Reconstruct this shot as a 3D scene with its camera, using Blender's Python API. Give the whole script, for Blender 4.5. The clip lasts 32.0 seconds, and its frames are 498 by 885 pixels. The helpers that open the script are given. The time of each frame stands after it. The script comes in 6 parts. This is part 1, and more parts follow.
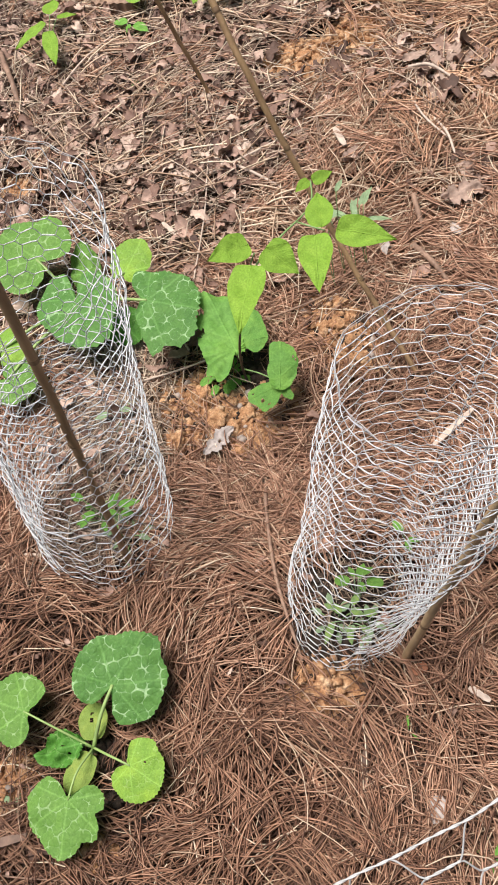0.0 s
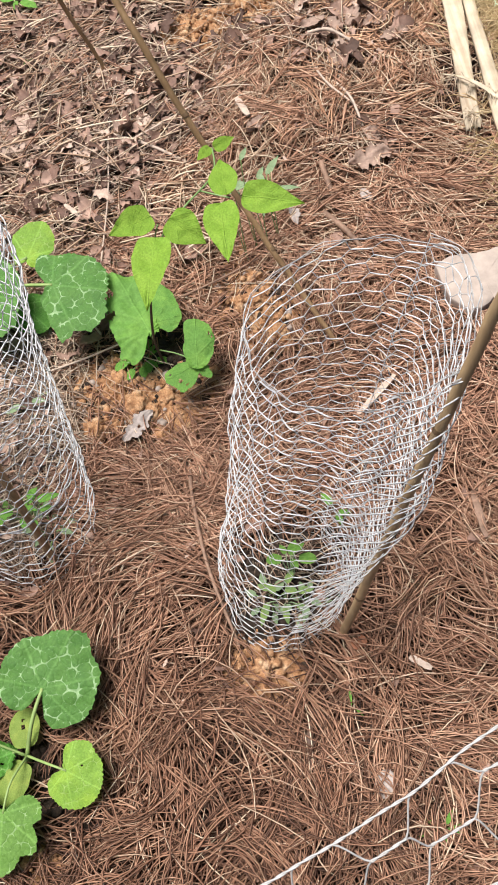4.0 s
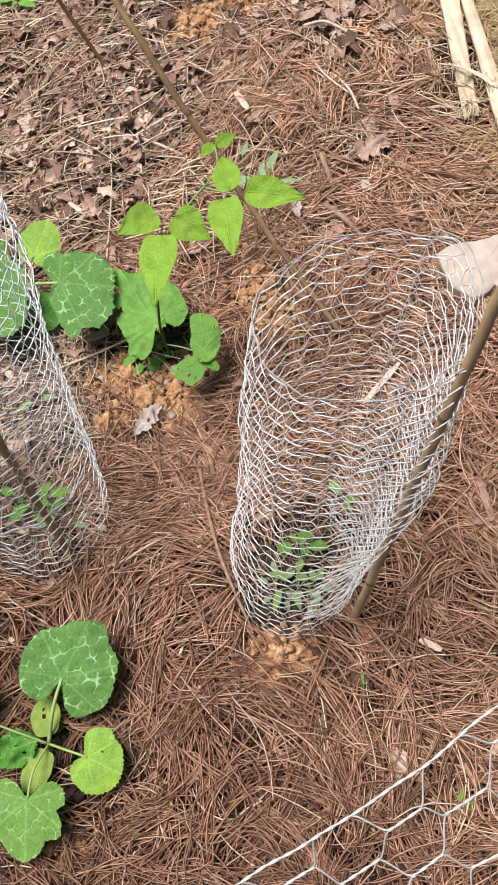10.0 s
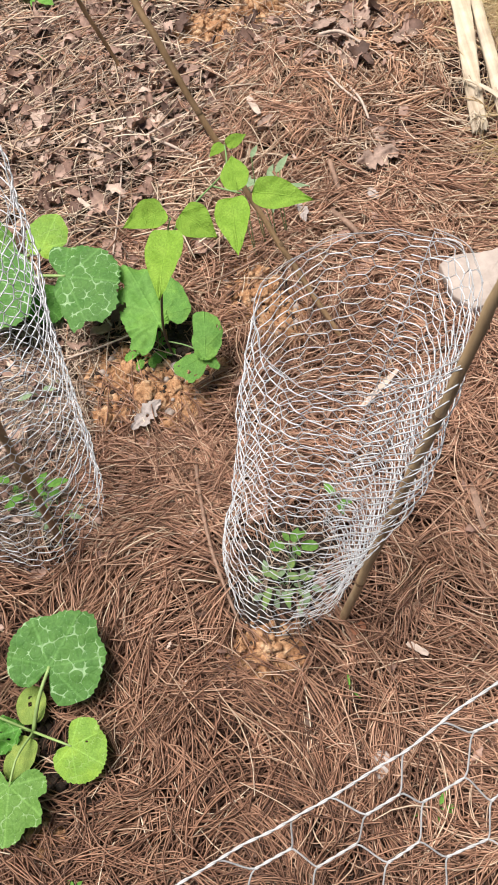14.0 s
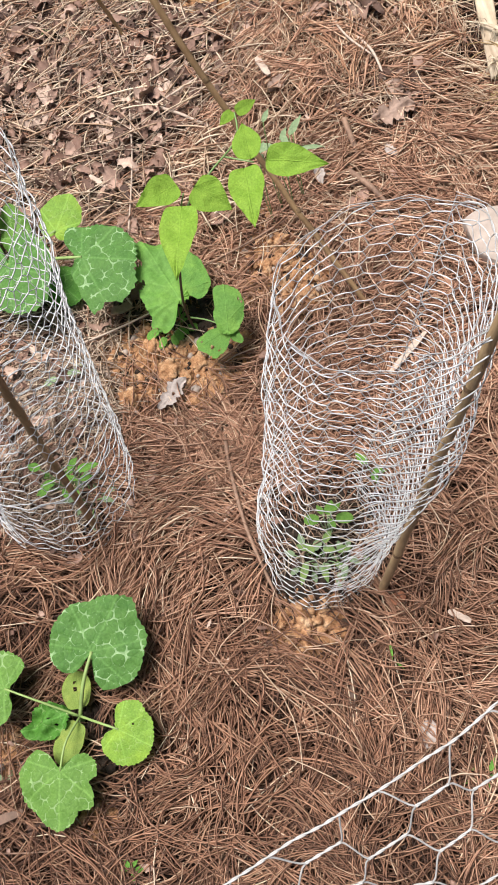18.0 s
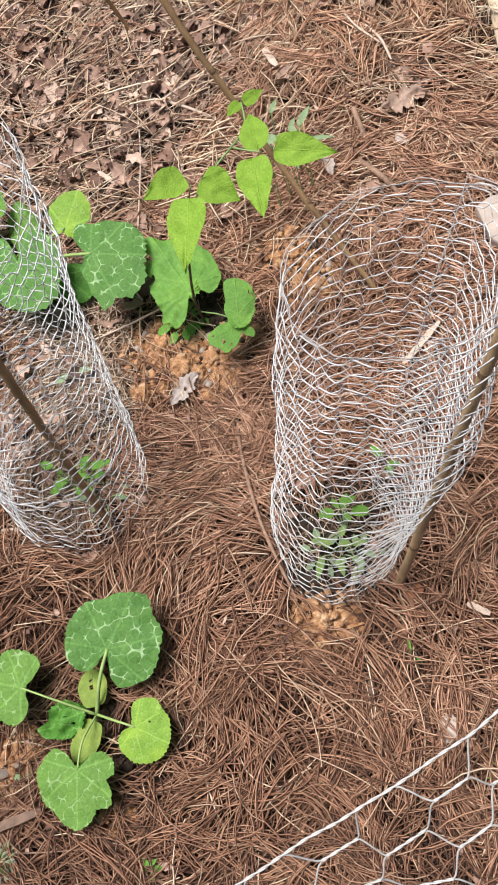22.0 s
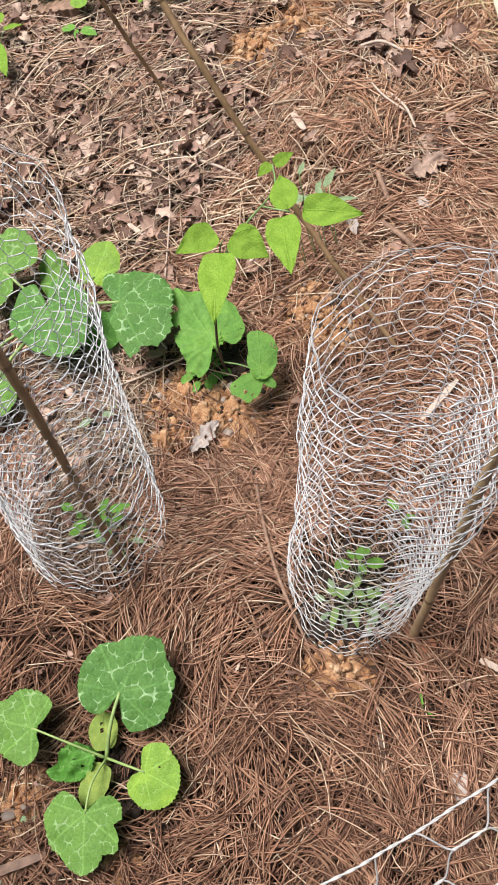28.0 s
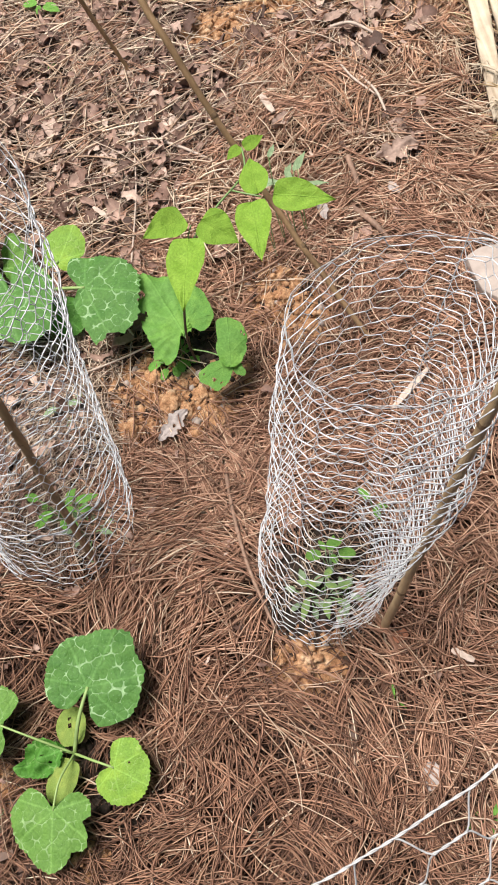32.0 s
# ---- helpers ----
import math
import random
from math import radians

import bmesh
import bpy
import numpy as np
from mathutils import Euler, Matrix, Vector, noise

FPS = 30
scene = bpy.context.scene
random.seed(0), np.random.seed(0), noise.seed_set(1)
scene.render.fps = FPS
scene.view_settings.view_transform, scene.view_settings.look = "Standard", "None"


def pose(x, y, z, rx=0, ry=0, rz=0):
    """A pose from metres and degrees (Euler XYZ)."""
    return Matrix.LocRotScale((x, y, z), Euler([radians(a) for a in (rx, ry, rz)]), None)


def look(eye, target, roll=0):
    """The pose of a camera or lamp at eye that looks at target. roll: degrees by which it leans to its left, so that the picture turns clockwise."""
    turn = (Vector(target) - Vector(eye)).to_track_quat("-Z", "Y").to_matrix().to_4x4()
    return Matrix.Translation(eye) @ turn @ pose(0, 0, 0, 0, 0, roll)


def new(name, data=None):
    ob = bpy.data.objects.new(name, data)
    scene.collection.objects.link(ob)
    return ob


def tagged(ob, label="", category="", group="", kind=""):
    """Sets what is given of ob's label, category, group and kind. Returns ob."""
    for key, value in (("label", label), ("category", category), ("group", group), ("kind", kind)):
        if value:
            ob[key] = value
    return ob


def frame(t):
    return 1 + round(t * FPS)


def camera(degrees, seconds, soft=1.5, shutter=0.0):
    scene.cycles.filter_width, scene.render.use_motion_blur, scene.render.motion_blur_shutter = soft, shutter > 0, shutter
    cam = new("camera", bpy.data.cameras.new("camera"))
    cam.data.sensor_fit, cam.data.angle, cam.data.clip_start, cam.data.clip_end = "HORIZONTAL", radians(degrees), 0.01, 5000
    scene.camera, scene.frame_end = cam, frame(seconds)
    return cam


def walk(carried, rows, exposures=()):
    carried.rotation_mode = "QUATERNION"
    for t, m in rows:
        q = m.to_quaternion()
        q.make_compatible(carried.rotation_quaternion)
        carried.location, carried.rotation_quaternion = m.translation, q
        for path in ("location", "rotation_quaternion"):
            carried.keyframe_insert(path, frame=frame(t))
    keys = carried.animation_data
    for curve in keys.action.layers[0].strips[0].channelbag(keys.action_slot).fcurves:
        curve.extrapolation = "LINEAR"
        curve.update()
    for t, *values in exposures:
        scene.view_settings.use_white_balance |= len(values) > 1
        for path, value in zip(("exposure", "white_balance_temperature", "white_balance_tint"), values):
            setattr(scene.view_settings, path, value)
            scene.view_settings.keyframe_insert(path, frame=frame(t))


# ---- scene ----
cam = camera(32.1, 32.0, 1.8)
PATH = [
    (0, (0.269, 0.238, 1.567), (-0.076, 1.191, -0.158), -24.3),
    (0.5, (0.282, 0.26, 1.575), (-0.06, 1.207, -0.153), -28.7),
    (1, (0.317, 0.265, 1.568), (0.077, 1.421, -0.046), -22.8),
    (1.5, (0.299, 0.27, 1.534), (0.147, 1.372, -0.128), -19.8),
    (2, (0.282, 0.261, 1.509), (0.116, 1.278, -0.206), -20.2),
    (2.5, (0.28, 0.254, 1.506), (0.115, 1.238, -0.227), -20.0),
    (3, (0.256, 0.262, 1.51), (0.073, 1.23, -0.23), -20.3),
    (3.5, (0.28, 0.245, 1.503), (0.085, 1.187, -0.251), -20.9),
    (5.5, (0.279, 0.252, 1.526), (0.066, 1.155, -0.245), -24.3),
    (6, (0.277, 0.247, 1.533), (0.048, 1.152, -0.236), -25.2),
    (6.5, (0.278, 0.242, 1.526), (0.037, 1.148, -0.24), -25.8),
    (7, (0.27, 0.247, 1.527), (0.014, 1.154, -0.237), -26.6),
    (7.5, (0.284, 0.22, 1.51), (0.032, 1.127, -0.255), -26.3),
    (8, (0.274, 0.218, 1.517), (0.021, 1.124, -0.248), -26.0),
    (8.5, (0.296, 0.217, 1.527), (0.071, 1.12, -0.243), -24.3),
    (9, (0.292, 0.224, 1.522), (0.084, 1.125, -0.251), -23.3),
    (9.5, (0.279, 0.238, 1.525), (0.068, 1.137, -0.249), -23.6),
    (10, (0.276, 0.235, 1.534), (0.063, 1.137, -0.238), -24.0),
    (10.5, (0.279, 0.229, 1.535), (0.064, 1.132, -0.237), -24.5),
    (11, (0.273, 0.224, 1.538), (0.059, 1.128, -0.233), -24.5),
    (11.5, (0.293, 0.227, 1.537), (0.083, 1.156, -0.222), -24.2),
    (12, (0.294, 0.213, 1.555), (0.121, 1.24, -0.152), -21.2),
    (12.5, (0.288, 0.209, 1.516), (0.104, 1.193, -0.215), -22.2),
    (13, (0.297, 0.212, 1.534), (0.119, 1.192, -0.2), -21.5),
    (13.5, (0.277, 0.205, 1.534), (0.091, 1.143, -0.222), -19.5),
    (15.5, (0.273, 0.238, 1.526), (0.012, 1.158, -0.231), -28.1),
    (16, (0.33, 0.21, 1.497), (0.166, 1.113, -0.28), -26.5),
    (16.5, (0.343, 0.219, 1.493), (0.174, 1.1, -0.295), -27.8),
    (17, (0.306, 0.225, 1.483), (0.134, 1.08, -0.317), -25.5),
    (17.5, (0.304, 0.236, 1.518), (0.1, 1.085, -0.282), -26.6),
    (18, (0.282, 0.242, 1.525), (-0.01, 1.093, -0.261), -29.9),
    (18.5, (0.291, 0.227, 1.508), (-0.02, 1.079, -0.275), -30.4),
    (19, (0.289, 0.227, 1.513), (-0.031, 1.079, -0.267), -31.1),
    (19.5, (0.283, 0.233, 1.512), (-0.048, 1.085, -0.267), -31.7),
    (20, (0.294, 0.23, 1.506), (-0.036, 1.085, -0.271), -32.4),
    (20.5, (0.294, 0.228, 1.5), (-0.035, 1.081, -0.279), -32.6),
    (21, (0.295, 0.229, 1.5), (-0.034, 1.082, -0.278), -32.8),
    (21.5, (0.292, 0.233, 1.499), (-0.038, 1.084, -0.281), -32.9),
    (22, (0.285, 0.241, 1.507), (-0.046, 1.094, -0.272), -32.9),
    (22.5, (0.291, 0.24, 1.523), (-0.039, 1.086, -0.258), -32.4),
    (23, (0.251, 0.239, 1.547), (-0.073, 1.075, -0.24), -28.4),
    (23.5, (0.222, 0.222, 1.519), (-0.146, 1.056, -0.261), -27.9),
    (24, (0.252, 0.255, 1.522), (-0.148, 1.085, -0.254), -33.4),
    (24.5, (0.269, 0.235, 1.506), (-0.133, 1.08, -0.261), -35.7),
    (25, (0.282, 0.251, 1.528), (0.024, 1.156, -0.237), -26.9),
    (25.5, (0.297, 0.244, 1.499), (0.094, 1.165, -0.265), -23.8),
    (26, (0.291, 0.248, 1.533), (0.101, 1.185, -0.224), -23.4),
    (26.5, (0.253, 0.269, 1.544), (-0.064, 1.218, -0.187), -29.3),
    (28.5, (0.273, 0.213, 1.533), (-0.048, 1.172, -0.192), -28.4),
    (29, (0.274, 0.206, 1.531), (-0.042, 1.158, -0.199), -28.2),
    (29.5, (0.27, 0.209, 1.525), (-0.037, 1.159, -0.208), -27.9),
    (30, (0.266, 0.216, 1.521), (-0.036, 1.156, -0.219), -28.0),
    (30.5, (0.264, 0.231, 1.523), (-0.021, 1.157, -0.227), -27.0),
    (31, (0.266, 0.241, 1.518), (-0.021, 1.158, -0.236), -27.5),
    (31.5, (0.279, 0.236, 1.512), (0.004, 1.147, -0.247), -27.4),
    (32, (0.26, 0.25, 1.519), (0.006, 1.166, -0.24), -26.0),
]
walk(cam, [(t, look(eye, target, roll)) for t, eye, target, roll in PATH])

# ---- light: a bright overcast day ----
EXPOSURE = 0.42
scene.view_settings.exposure = EXPOSURE
world = bpy.data.worlds.new("sky")
scene.world = world
world.use_nodes = True
wn = world.node_tree
wn.nodes.clear()
sky = wn.nodes.new("ShaderNodeTexSky")
sky.sky_type = "NISHITA"
sky.sun_disc = False
sky.sun_elevation = radians(77)
sky.sun_rotation = radians(304)
sky.air_density, sky.dust_density, sky.ozone_density = 1.0, 4.0, 0.6
wback = wn.nodes.new("ShaderNodeBackground")
wback.inputs["Strength"].default_value = 0.052
wout = wn.nodes.new("ShaderNodeOutputWorld")
wn.links.new(sky.outputs[0], wback.inputs[0])
wn.links.new(wback.outputs[0], wout.inputs[0])
sun_data = bpy.data.lights.new("sun", "SUN")
sun_data.energy, sun_data.angle, sun_data.color = 5.2, radians(34), (1.0, 0.93, 0.86)
sun = new("sun", sun_data)
sun.matrix_world = look((-0.5, 0.337, 2.612), (0, 0, 0))


# ---- materials ----
def material(name):
    m = bpy.data.materials.new(name)
    m.use_nodes = True
    nt = m.node_tree
    nt.nodes.clear()
    out = nt.nodes.new("ShaderNodeOutputMaterial")
    b = nt.nodes.new("ShaderNodeBsdfPrincipled")
    nt.links.new(b.outputs[0], out.inputs[0])
    return m, nt, b


def node(nt, kind, **values):
    n = nt.nodes.new(kind)
    for k, v in values.items():
        n.inputs[k.replace("_", " ")].default_value = v
    return n


def ramp(nt, source, stops):
    r = nt.nodes.new("ShaderNodeValToRGB")
    while len(r.color_ramp.elements) < len(stops):
        r.color_ramp.elements.new(0.5)
    for e, (p, c) in zip(r.color_ramp.elements, stops):
        e.position, e.color = p, (*c, 1)
    nt.links.new(source, r.inputs[0])
    return r.outputs[0]


def mixed(nt, kind, fac, a, b):
    n = nt.nodes.new("ShaderNodeMix")
    n.data_type, n.blend_type = "RGBA", kind
    for sock, v in ((n.inputs[0], fac), (n.inputs[6], a), (n.inputs[7], b)):
        if isinstance(v, bpy.types.NodeSocket):
            nt.links.new(v, sock)
        elif isinstance(v, tuple):
            sock.default_value = (*v, 1)
        else:
            sock.default_value = v
    return n.outputs[2]


def bumped(nt, b, height, strength, distance):
    n = node(nt, "ShaderNodeBump", Strength=strength, Distance=distance)
    nt.links.new(height, n.inputs["Height"])
    nt.links.new(n.outputs[0], b.inputs["Normal"])


def coords(nt, which="Object"):
    return nt.nodes.new("ShaderNodeTexCoord").outputs[which]


def noise_tex(nt, vec, scale, detail=4.0, rough=0.6):
    n = node(nt, "ShaderNodeTexNoise", Scale=scale, Detail=detail, Roughness=rough)
    nt.links.new(vec, n.inputs["Vector"])
    return n.outputs["Fac"]


def soil_material(name, stops, scale=9.0, grain=160.0, depth=0.006, rough=0.95):
    m, nt, b = material(name)
    v = coords(nt)
    big = noise_tex(nt, v, scale, 5.0)
    fine = noise_tex(nt, v, grain, 5.0, 0.7)
    col = ramp(nt, big, stops)
    dark = ramp(nt, fine, [(0.3, (0.45, 0.42, 0.4)), (0.65, (1.15, 1.15, 1.15))])
    nt.links.new(mixed(nt, "MULTIPLY", 0.85, col, dark), b.inputs["Base Color"])
    b.inputs["Roughness"].default_value = rough
    bumped(nt, b, fine, 0.8, depth)
    return m


def island_material(name, stops, grain=220.0, rough=0.7, variation=0.5, patch=0.0):
    """Loose litter: each piece takes a tint of its own."""
    m, nt, b = material(name)
    geo = nt.nodes.new("ShaderNodeNewGeometry")
    col = ramp(nt, geo.outputs["Random Per Island"], stops)
    fine = noise_tex(nt, coords(nt), grain, 3.0)
    shade = ramp(nt, fine, [(0.3, (0.6, 0.57, 0.55)), (0.7, (1.2, 1.2, 1.2))])
    col = mixed(nt, "MULTIPLY", variation, col, shade)
    if patch:
        # darker and lighter patches a few centimetres across
        broad = ramp(nt, noise_tex(nt, coords(nt), 24.0, 3.0, 0.55), [(0.36, (0.38, 0.35, 0.33)), (0.62, (1.2, 1.2, 1.2))])
        col = mixed(nt, "MULTIPLY", patch, col, broad)
    nt.links.new(col, b.inputs["Base Color"])
    b.inputs["Roughness"].default_value = rough
    bumped(nt, b, fine, 0.4, 0.001)
    return m


M_GROUND = soil_material("forest_soil", [(0.3, (0.02, 0.011, 0.007)), (0.55, (0.045, 0.024, 0.015)), (0.75, (0.085, 0.043, 0.024))], 6.0)
M_CLAY = soil_material("orange_clay", [(0.3, (0.24, 0.11, 0.05)), (0.46, (0.46, 0.25, 0.125)), (0.58, (0.57, 0.355, 0.2)), (0.75, (0.72, 0.56, 0.39))], 38.0, 260.0, 0.006)
M_DARKSOIL = soil_material("dark_soil", [(0.3, (0.016, 0.011, 0.008)), (0.55, (0.045, 0.03, 0.021)), (0.8, (0.12, 0.085, 0.06))], 45.0, 200.0, 0.006)
M_NEEDLE = island_material("pine_needle", [(0.0, (0.1, 0.047, 0.028)), (0.25, (0.23, 0.117, 0.072)), (0.6, (0.33, 0.18, 0.115)), (0.9, (0.42, 0.255, 0.17)), (1.0, (0.55, 0.41, 0.3))], 60.0, 0.75, 0.35, 0.25)
M_NEEDLE_BROWN = island_material("brown_pine_needle", [(0.0, (0.09, 0.042, 0.026)), (0.25, (0.165, 0.082, 0.05)), (0.6, (0.25, 0.131, 0.081)), (0.9, (0.32, 0.187, 0.122)), (1.0, (0.43, 0.3, 0.21))], 60.0, 0.75, 0.35, 0.25)
M_NEEDLE_PALE = island_material("pale_pine_needle", [(0.0, (0.17, 0.088, 0.055)), (0.25, (0.3, 0.163, 0.107)), (0.6, (0.42, 0.242, 0.162)), (0.9, (0.53, 0.34, 0.238)), (1.0, (0.67, 0.52, 0.39))], 60.0, 0.75, 0.35, 0.25)
M_NEEDLE_ORANGE = island_material("orange_pine_needle", [(0.0, (0.15, 0.073, 0.041)), (0.2, (0.31, 0.166, 0.1)), (0.55, (0.5, 0.294, 0.184)), (0.85, (0.62, 0.408, 0.274)), (1.0, (0.74, 0.575, 0.43))], 60.0, 0.75, 0.35, 0.25)
# bottom needles: shade in the gaps of the mulch is put into this colour
M_NEEDLE_DARK = island_material("gap_shade_needle", [(0.0, (0.03, 0.015, 0.01)), (0.4, (0.1, 0.048, 0.03)), (1.0, (0.24, 0.125, 0.079))], 60.0, 0.8, 0.35, 0.25)
M_DEADLEAF = island_material("dead_leaf", [(0.0, (0.06, 0.031, 0.022)), (0.4, (0.185, 0.108, 0.082)), (0.75, (0.34, 0.225, 0.18)), (1.0, (0.52, 0.405, 0.34))], 120.0, 0.75, 0.6, 0.3)
M_STRAW = island_material("dry_stem", [(0.0, (0.3, 0.19, 0.12)), (0.5, (0.48, 0.35, 0.25)), (1.0, (0.68, 0.58, 0.45))], 90.0, 0.65, 0.4)
M_GREYSTRAW = island_material("grey_straw", [(0.0, (0.16, 0.105, 0.075)), (0.45, (0.34, 0.25, 0.19)), (1.0, (0.63, 0.53, 0.42))], 90.0, 0.65, 0.4)
M_HAY = island_material("yellow_hay", [(0.0, (0.32, 0.22, 0.1)), (0.5, (0.5, 0.38, 0.205)), (1.0, (0.66, 0.55, 0.36))], 90.0, 0.65, 0.3)
M_GRASS = island_material("grass_blade", [(0.0, (0.06, 0.19, 0.055)), (0.5, (0.13, 0.36, 0.11)), (1.0, (0.32, 0.54, 0.22))], 60.0, 0.5, 0.4)
M_TANLEAF = island_material("tan_dead_leaf", [(0.0, (0.22, 0.15, 0.118)), (1.0, (0.36, 0.262, 0.215))], 110.0, 0.8, 0.6, 0.2)
M_GREYLEAF = island_material("grey_dead_leaf", [(0.0, (0.29, 0.255, 0.24)), (1.0, (0.41, 0.365, 0.345))], 110.0, 0.8, 0.6)


def wire_material(name, colour, rough):
    m, nt, b = material(name)
    v = coords(nt)
    spots = noise_tex(nt, v, 90.0, 4.0)
    nt.links.new(ramp(nt, spots, [(0.3, tuple(c * 0.72 for c in colour)), (0.6, colour)]), b.inputs["Base Color"])
    b.inputs["Metallic"].default_value = 0.08
    b.inputs["Roughness"].default_value = rough
    return m


M_WIRE = wire_material("galvanised_wire", (0.63, 0.655, 0.685), 0.5)
M_WIRE_DULL = wire_material("dull_galvanised_wire", (0.46, 0.465, 0.47), 0.5)
M_WIRE_PALE = wire_material("pale_green_wire", (0.62, 0.74, 0.6), 0.5)


def bamboo_material(name, dark, light, along=3.0, lying=False):
    m, nt, b = material(name)
    v = coords(nt)
    mp = nt.nodes.new("ShaderNodeMapping")
    mp.inputs["Scale"].default_value = (60, along, 60) if lying else (60, 60, along)
    nt.links.new(v, mp.inputs[0])
    streak = noise_tex(nt, mp.outputs[0], 1.0, 5.0)
    blot = noise_tex(nt, v, 14.0, 4.0)
    col = ramp(nt, streak, [(0.3, dark), (0.7, light)])
    nt.links.new(mixed(nt, "MULTIPLY", 0.55, col, ramp(nt, blot, [(0.35, (0.5, 0.47, 0.42)), (0.65, (1.1, 1.08, 1.0))])), b.inputs["Base Color"])
    b.inputs["Roughness"].default_value = 0.68
    bumped(nt, b, streak, 0.3, 0.002)
    return m


M_BAMBOO = bamboo_material("weathered_bamboo", (0.33, 0.225, 0.12), (0.53, 0.395, 0.235))
M_BAMBOO_DARK = bamboo_material("dark_bamboo", (0.24, 0.148, 0.076), (0.43, 0.29, 0.162))
M_RING = bamboo_material("bamboo_ring", (0.13, 0.08, 0.045), (0.27, 0.18, 0.1))
M_PALEWOOD = bamboo_material("pale_split_wood", (0.38, 0.3, 0.215), (0.66, 0.585, 0.48), 2.0, True)
M_TWIG = bamboo_material("twig_bark", (0.13, 0.075, 0.052), (0.33, 0.215, 0.16), 20.0)
M_BARK = bamboo_material("brown_bark", (0.05, 0.028, 0.02), (0.17, 0.1, 0.07), 30.0, True)
M_TIE = material("black_tie")[0]
M_TIE.node_tree.nodes["Principled BSDF"].inputs["Base Color"].default_value = (0.012, 0.011, 0.012, 1)


def leaf_material(name, base, light, patch=None, patch_amount=0.0, yellow=None, veins=7.0, palmate=False):
    """A living leaf: veins run from its midrib (u along it, v across), with pale blotches where the kind has them."""
    m, nt, b = material(name)
    uv = coords(nt, "UV")
    sep = nt.nodes.new("ShaderNodeSeparateXYZ")
    nt.links.new(uv, sep.inputs[0])
    n1 = noise_tex(nt, uv, 5.0, 4.0)
    col = ramp(nt, n1, [(0.3, base), (0.7, light)])
    pucker = None
    if palmate:
        wob = node(nt, "ShaderNodeVectorMath")
        wob.operation = "MULTIPLY_ADD"
        nz = node(nt, "ShaderNodeTexNoise", Scale=7.0, Detail=2.0)
        nt.links.new(uv, nz.inputs["Vector"])
        nt.links.new(nz.outputs["Color"], wob.inputs[0])
        wob.inputs[1].default_value = (0.05, 0.05, 0.0)
        nt.links.new(uv, wob.inputs[2])
        edge = node(nt, "ShaderNodeTexVoronoi", Scale=13.0, Randomness=0.9)
        edge.voronoi_dimensions, edge.feature = "2D", "DISTANCE_TO_EDGE"
        nt.links.new(wob.outputs[0], edge.inputs["Vector"])
        pucker = ramp(nt, edge.outputs["Distance"], [(0.0, (0, 0, 0)), (0.16, (1, 1, 1))])
        col = mixed(nt, "MIX", ramp(nt, edge.outputs["Distance"], [(0.0, (0.08,) * 3), (0.04, (0, 0, 0))]), col, tuple(min(1, c * 1.35 + 0.02) for c in light))
    if patch:
        vor = node(nt, "ShaderNodeTexVoronoi", Scale=13.0, Randomness=0.9)
        vor.voronoi_dimensions, vor.feature = "2D", "F1"
        nt.links.new(wob.outputs[0], vor.inputs["Vector"])
        # flecks sit where veins meet and run a little way along them
        star = nt.nodes.new("ShaderNodeMath")
        star.operation = "MULTIPLY_ADD"
        nt.links.new(edge.outputs["Distance"], star.inputs[0])
        star.inputs[1].default_value = -2.0
        nt.links.new(vor.outputs["Distance"], star.inputs[2])
        corner = ramp(nt, star.outputs[0], [(0.5, (0, 0, 0)), (0.6, (1, 1, 1))])
        keep = ramp(nt, noise_tex(nt, uv, 7.0, 4.0), [(0.4, (0.08,) * 3), (0.56, (1, 1, 1))])
        speck = ramp(nt, noise_tex(nt, uv, 55.0, 2.0), [(0.64, (0, 0, 0)), (0.69, (0.6,) * 3)])
        both = mixed(nt, "LIGHTEN", 1.0, mixed(nt, "MULTIPLY", 1.0, corner, keep), mixed(nt, "MULTIPLY", 1.0, speck, keep))
        scaled = mixed(nt, "MULTIPLY", 1.0, both, (patch_amount,) * 3)
        col = mixed(nt, "MIX", scaled, col, patch)
    if yellow:
        far = ramp(nt, noise_tex(nt, uv, 3.0, 2.0), [(0.45, (0, 0, 0)), (0.75, (1, 1, 1))])
        col = mixed(nt, "MIX", far, col, yellow)
    across = nt.nodes.new("ShaderNodeMath")
    across.operation = "ABSOLUTE"
    nt.links.new(sep.outputs[1], across.inputs[0])
    if palmate:
        # ribs fan out from the stalk
        du = nt.nodes.new("ShaderNodeMath")
        du.operation = "SUBTRACT"
        nt.links.new(sep.outputs[0], du.inputs[0])
        du.inputs[1].default_value = 0.5
        turn = nt.nodes.new("ShaderNodeMath")
        turn.operation = "ARCTAN2"
        nt.links.new(across.outputs[0], turn.inputs[0])
        nt.links.new(du.outputs[0], turn.inputs[1])
        wave = nt.nodes.new("ShaderNodeMath")
        wave.operation = "PINGPONG"
        nt.links.new(turn.outputs[0], wave.inputs[0])
        wave.inputs[1].default_value = 0.46
        away = nt.nodes.new("ShaderNodeVectorMath")
        away.operation = "DISTANCE"
        nt.links.new(uv, away.inputs[0])
        away.inputs[1].default_value = (0.5, 0.0, 0.0)
        gap_w = nt.nodes.new("ShaderNodeMath")
        gap_w.operation = "MULTIPLY"
        nt.links.new(wave.outputs[0], gap_w.inputs[0])
        nt.links.new(away.outputs["Value"], gap_w.inputs[1])
        rib = ramp(nt, gap_w.outputs[0], [(0.003, (1, 1, 1)), (0.013, (0, 0, 0))])
        line = rib
    else:
        # a midrib and slanting side veins
        slant = nt.nodes.new("ShaderNodeMath")
        slant.operation = "MULTIPLY_ADD"
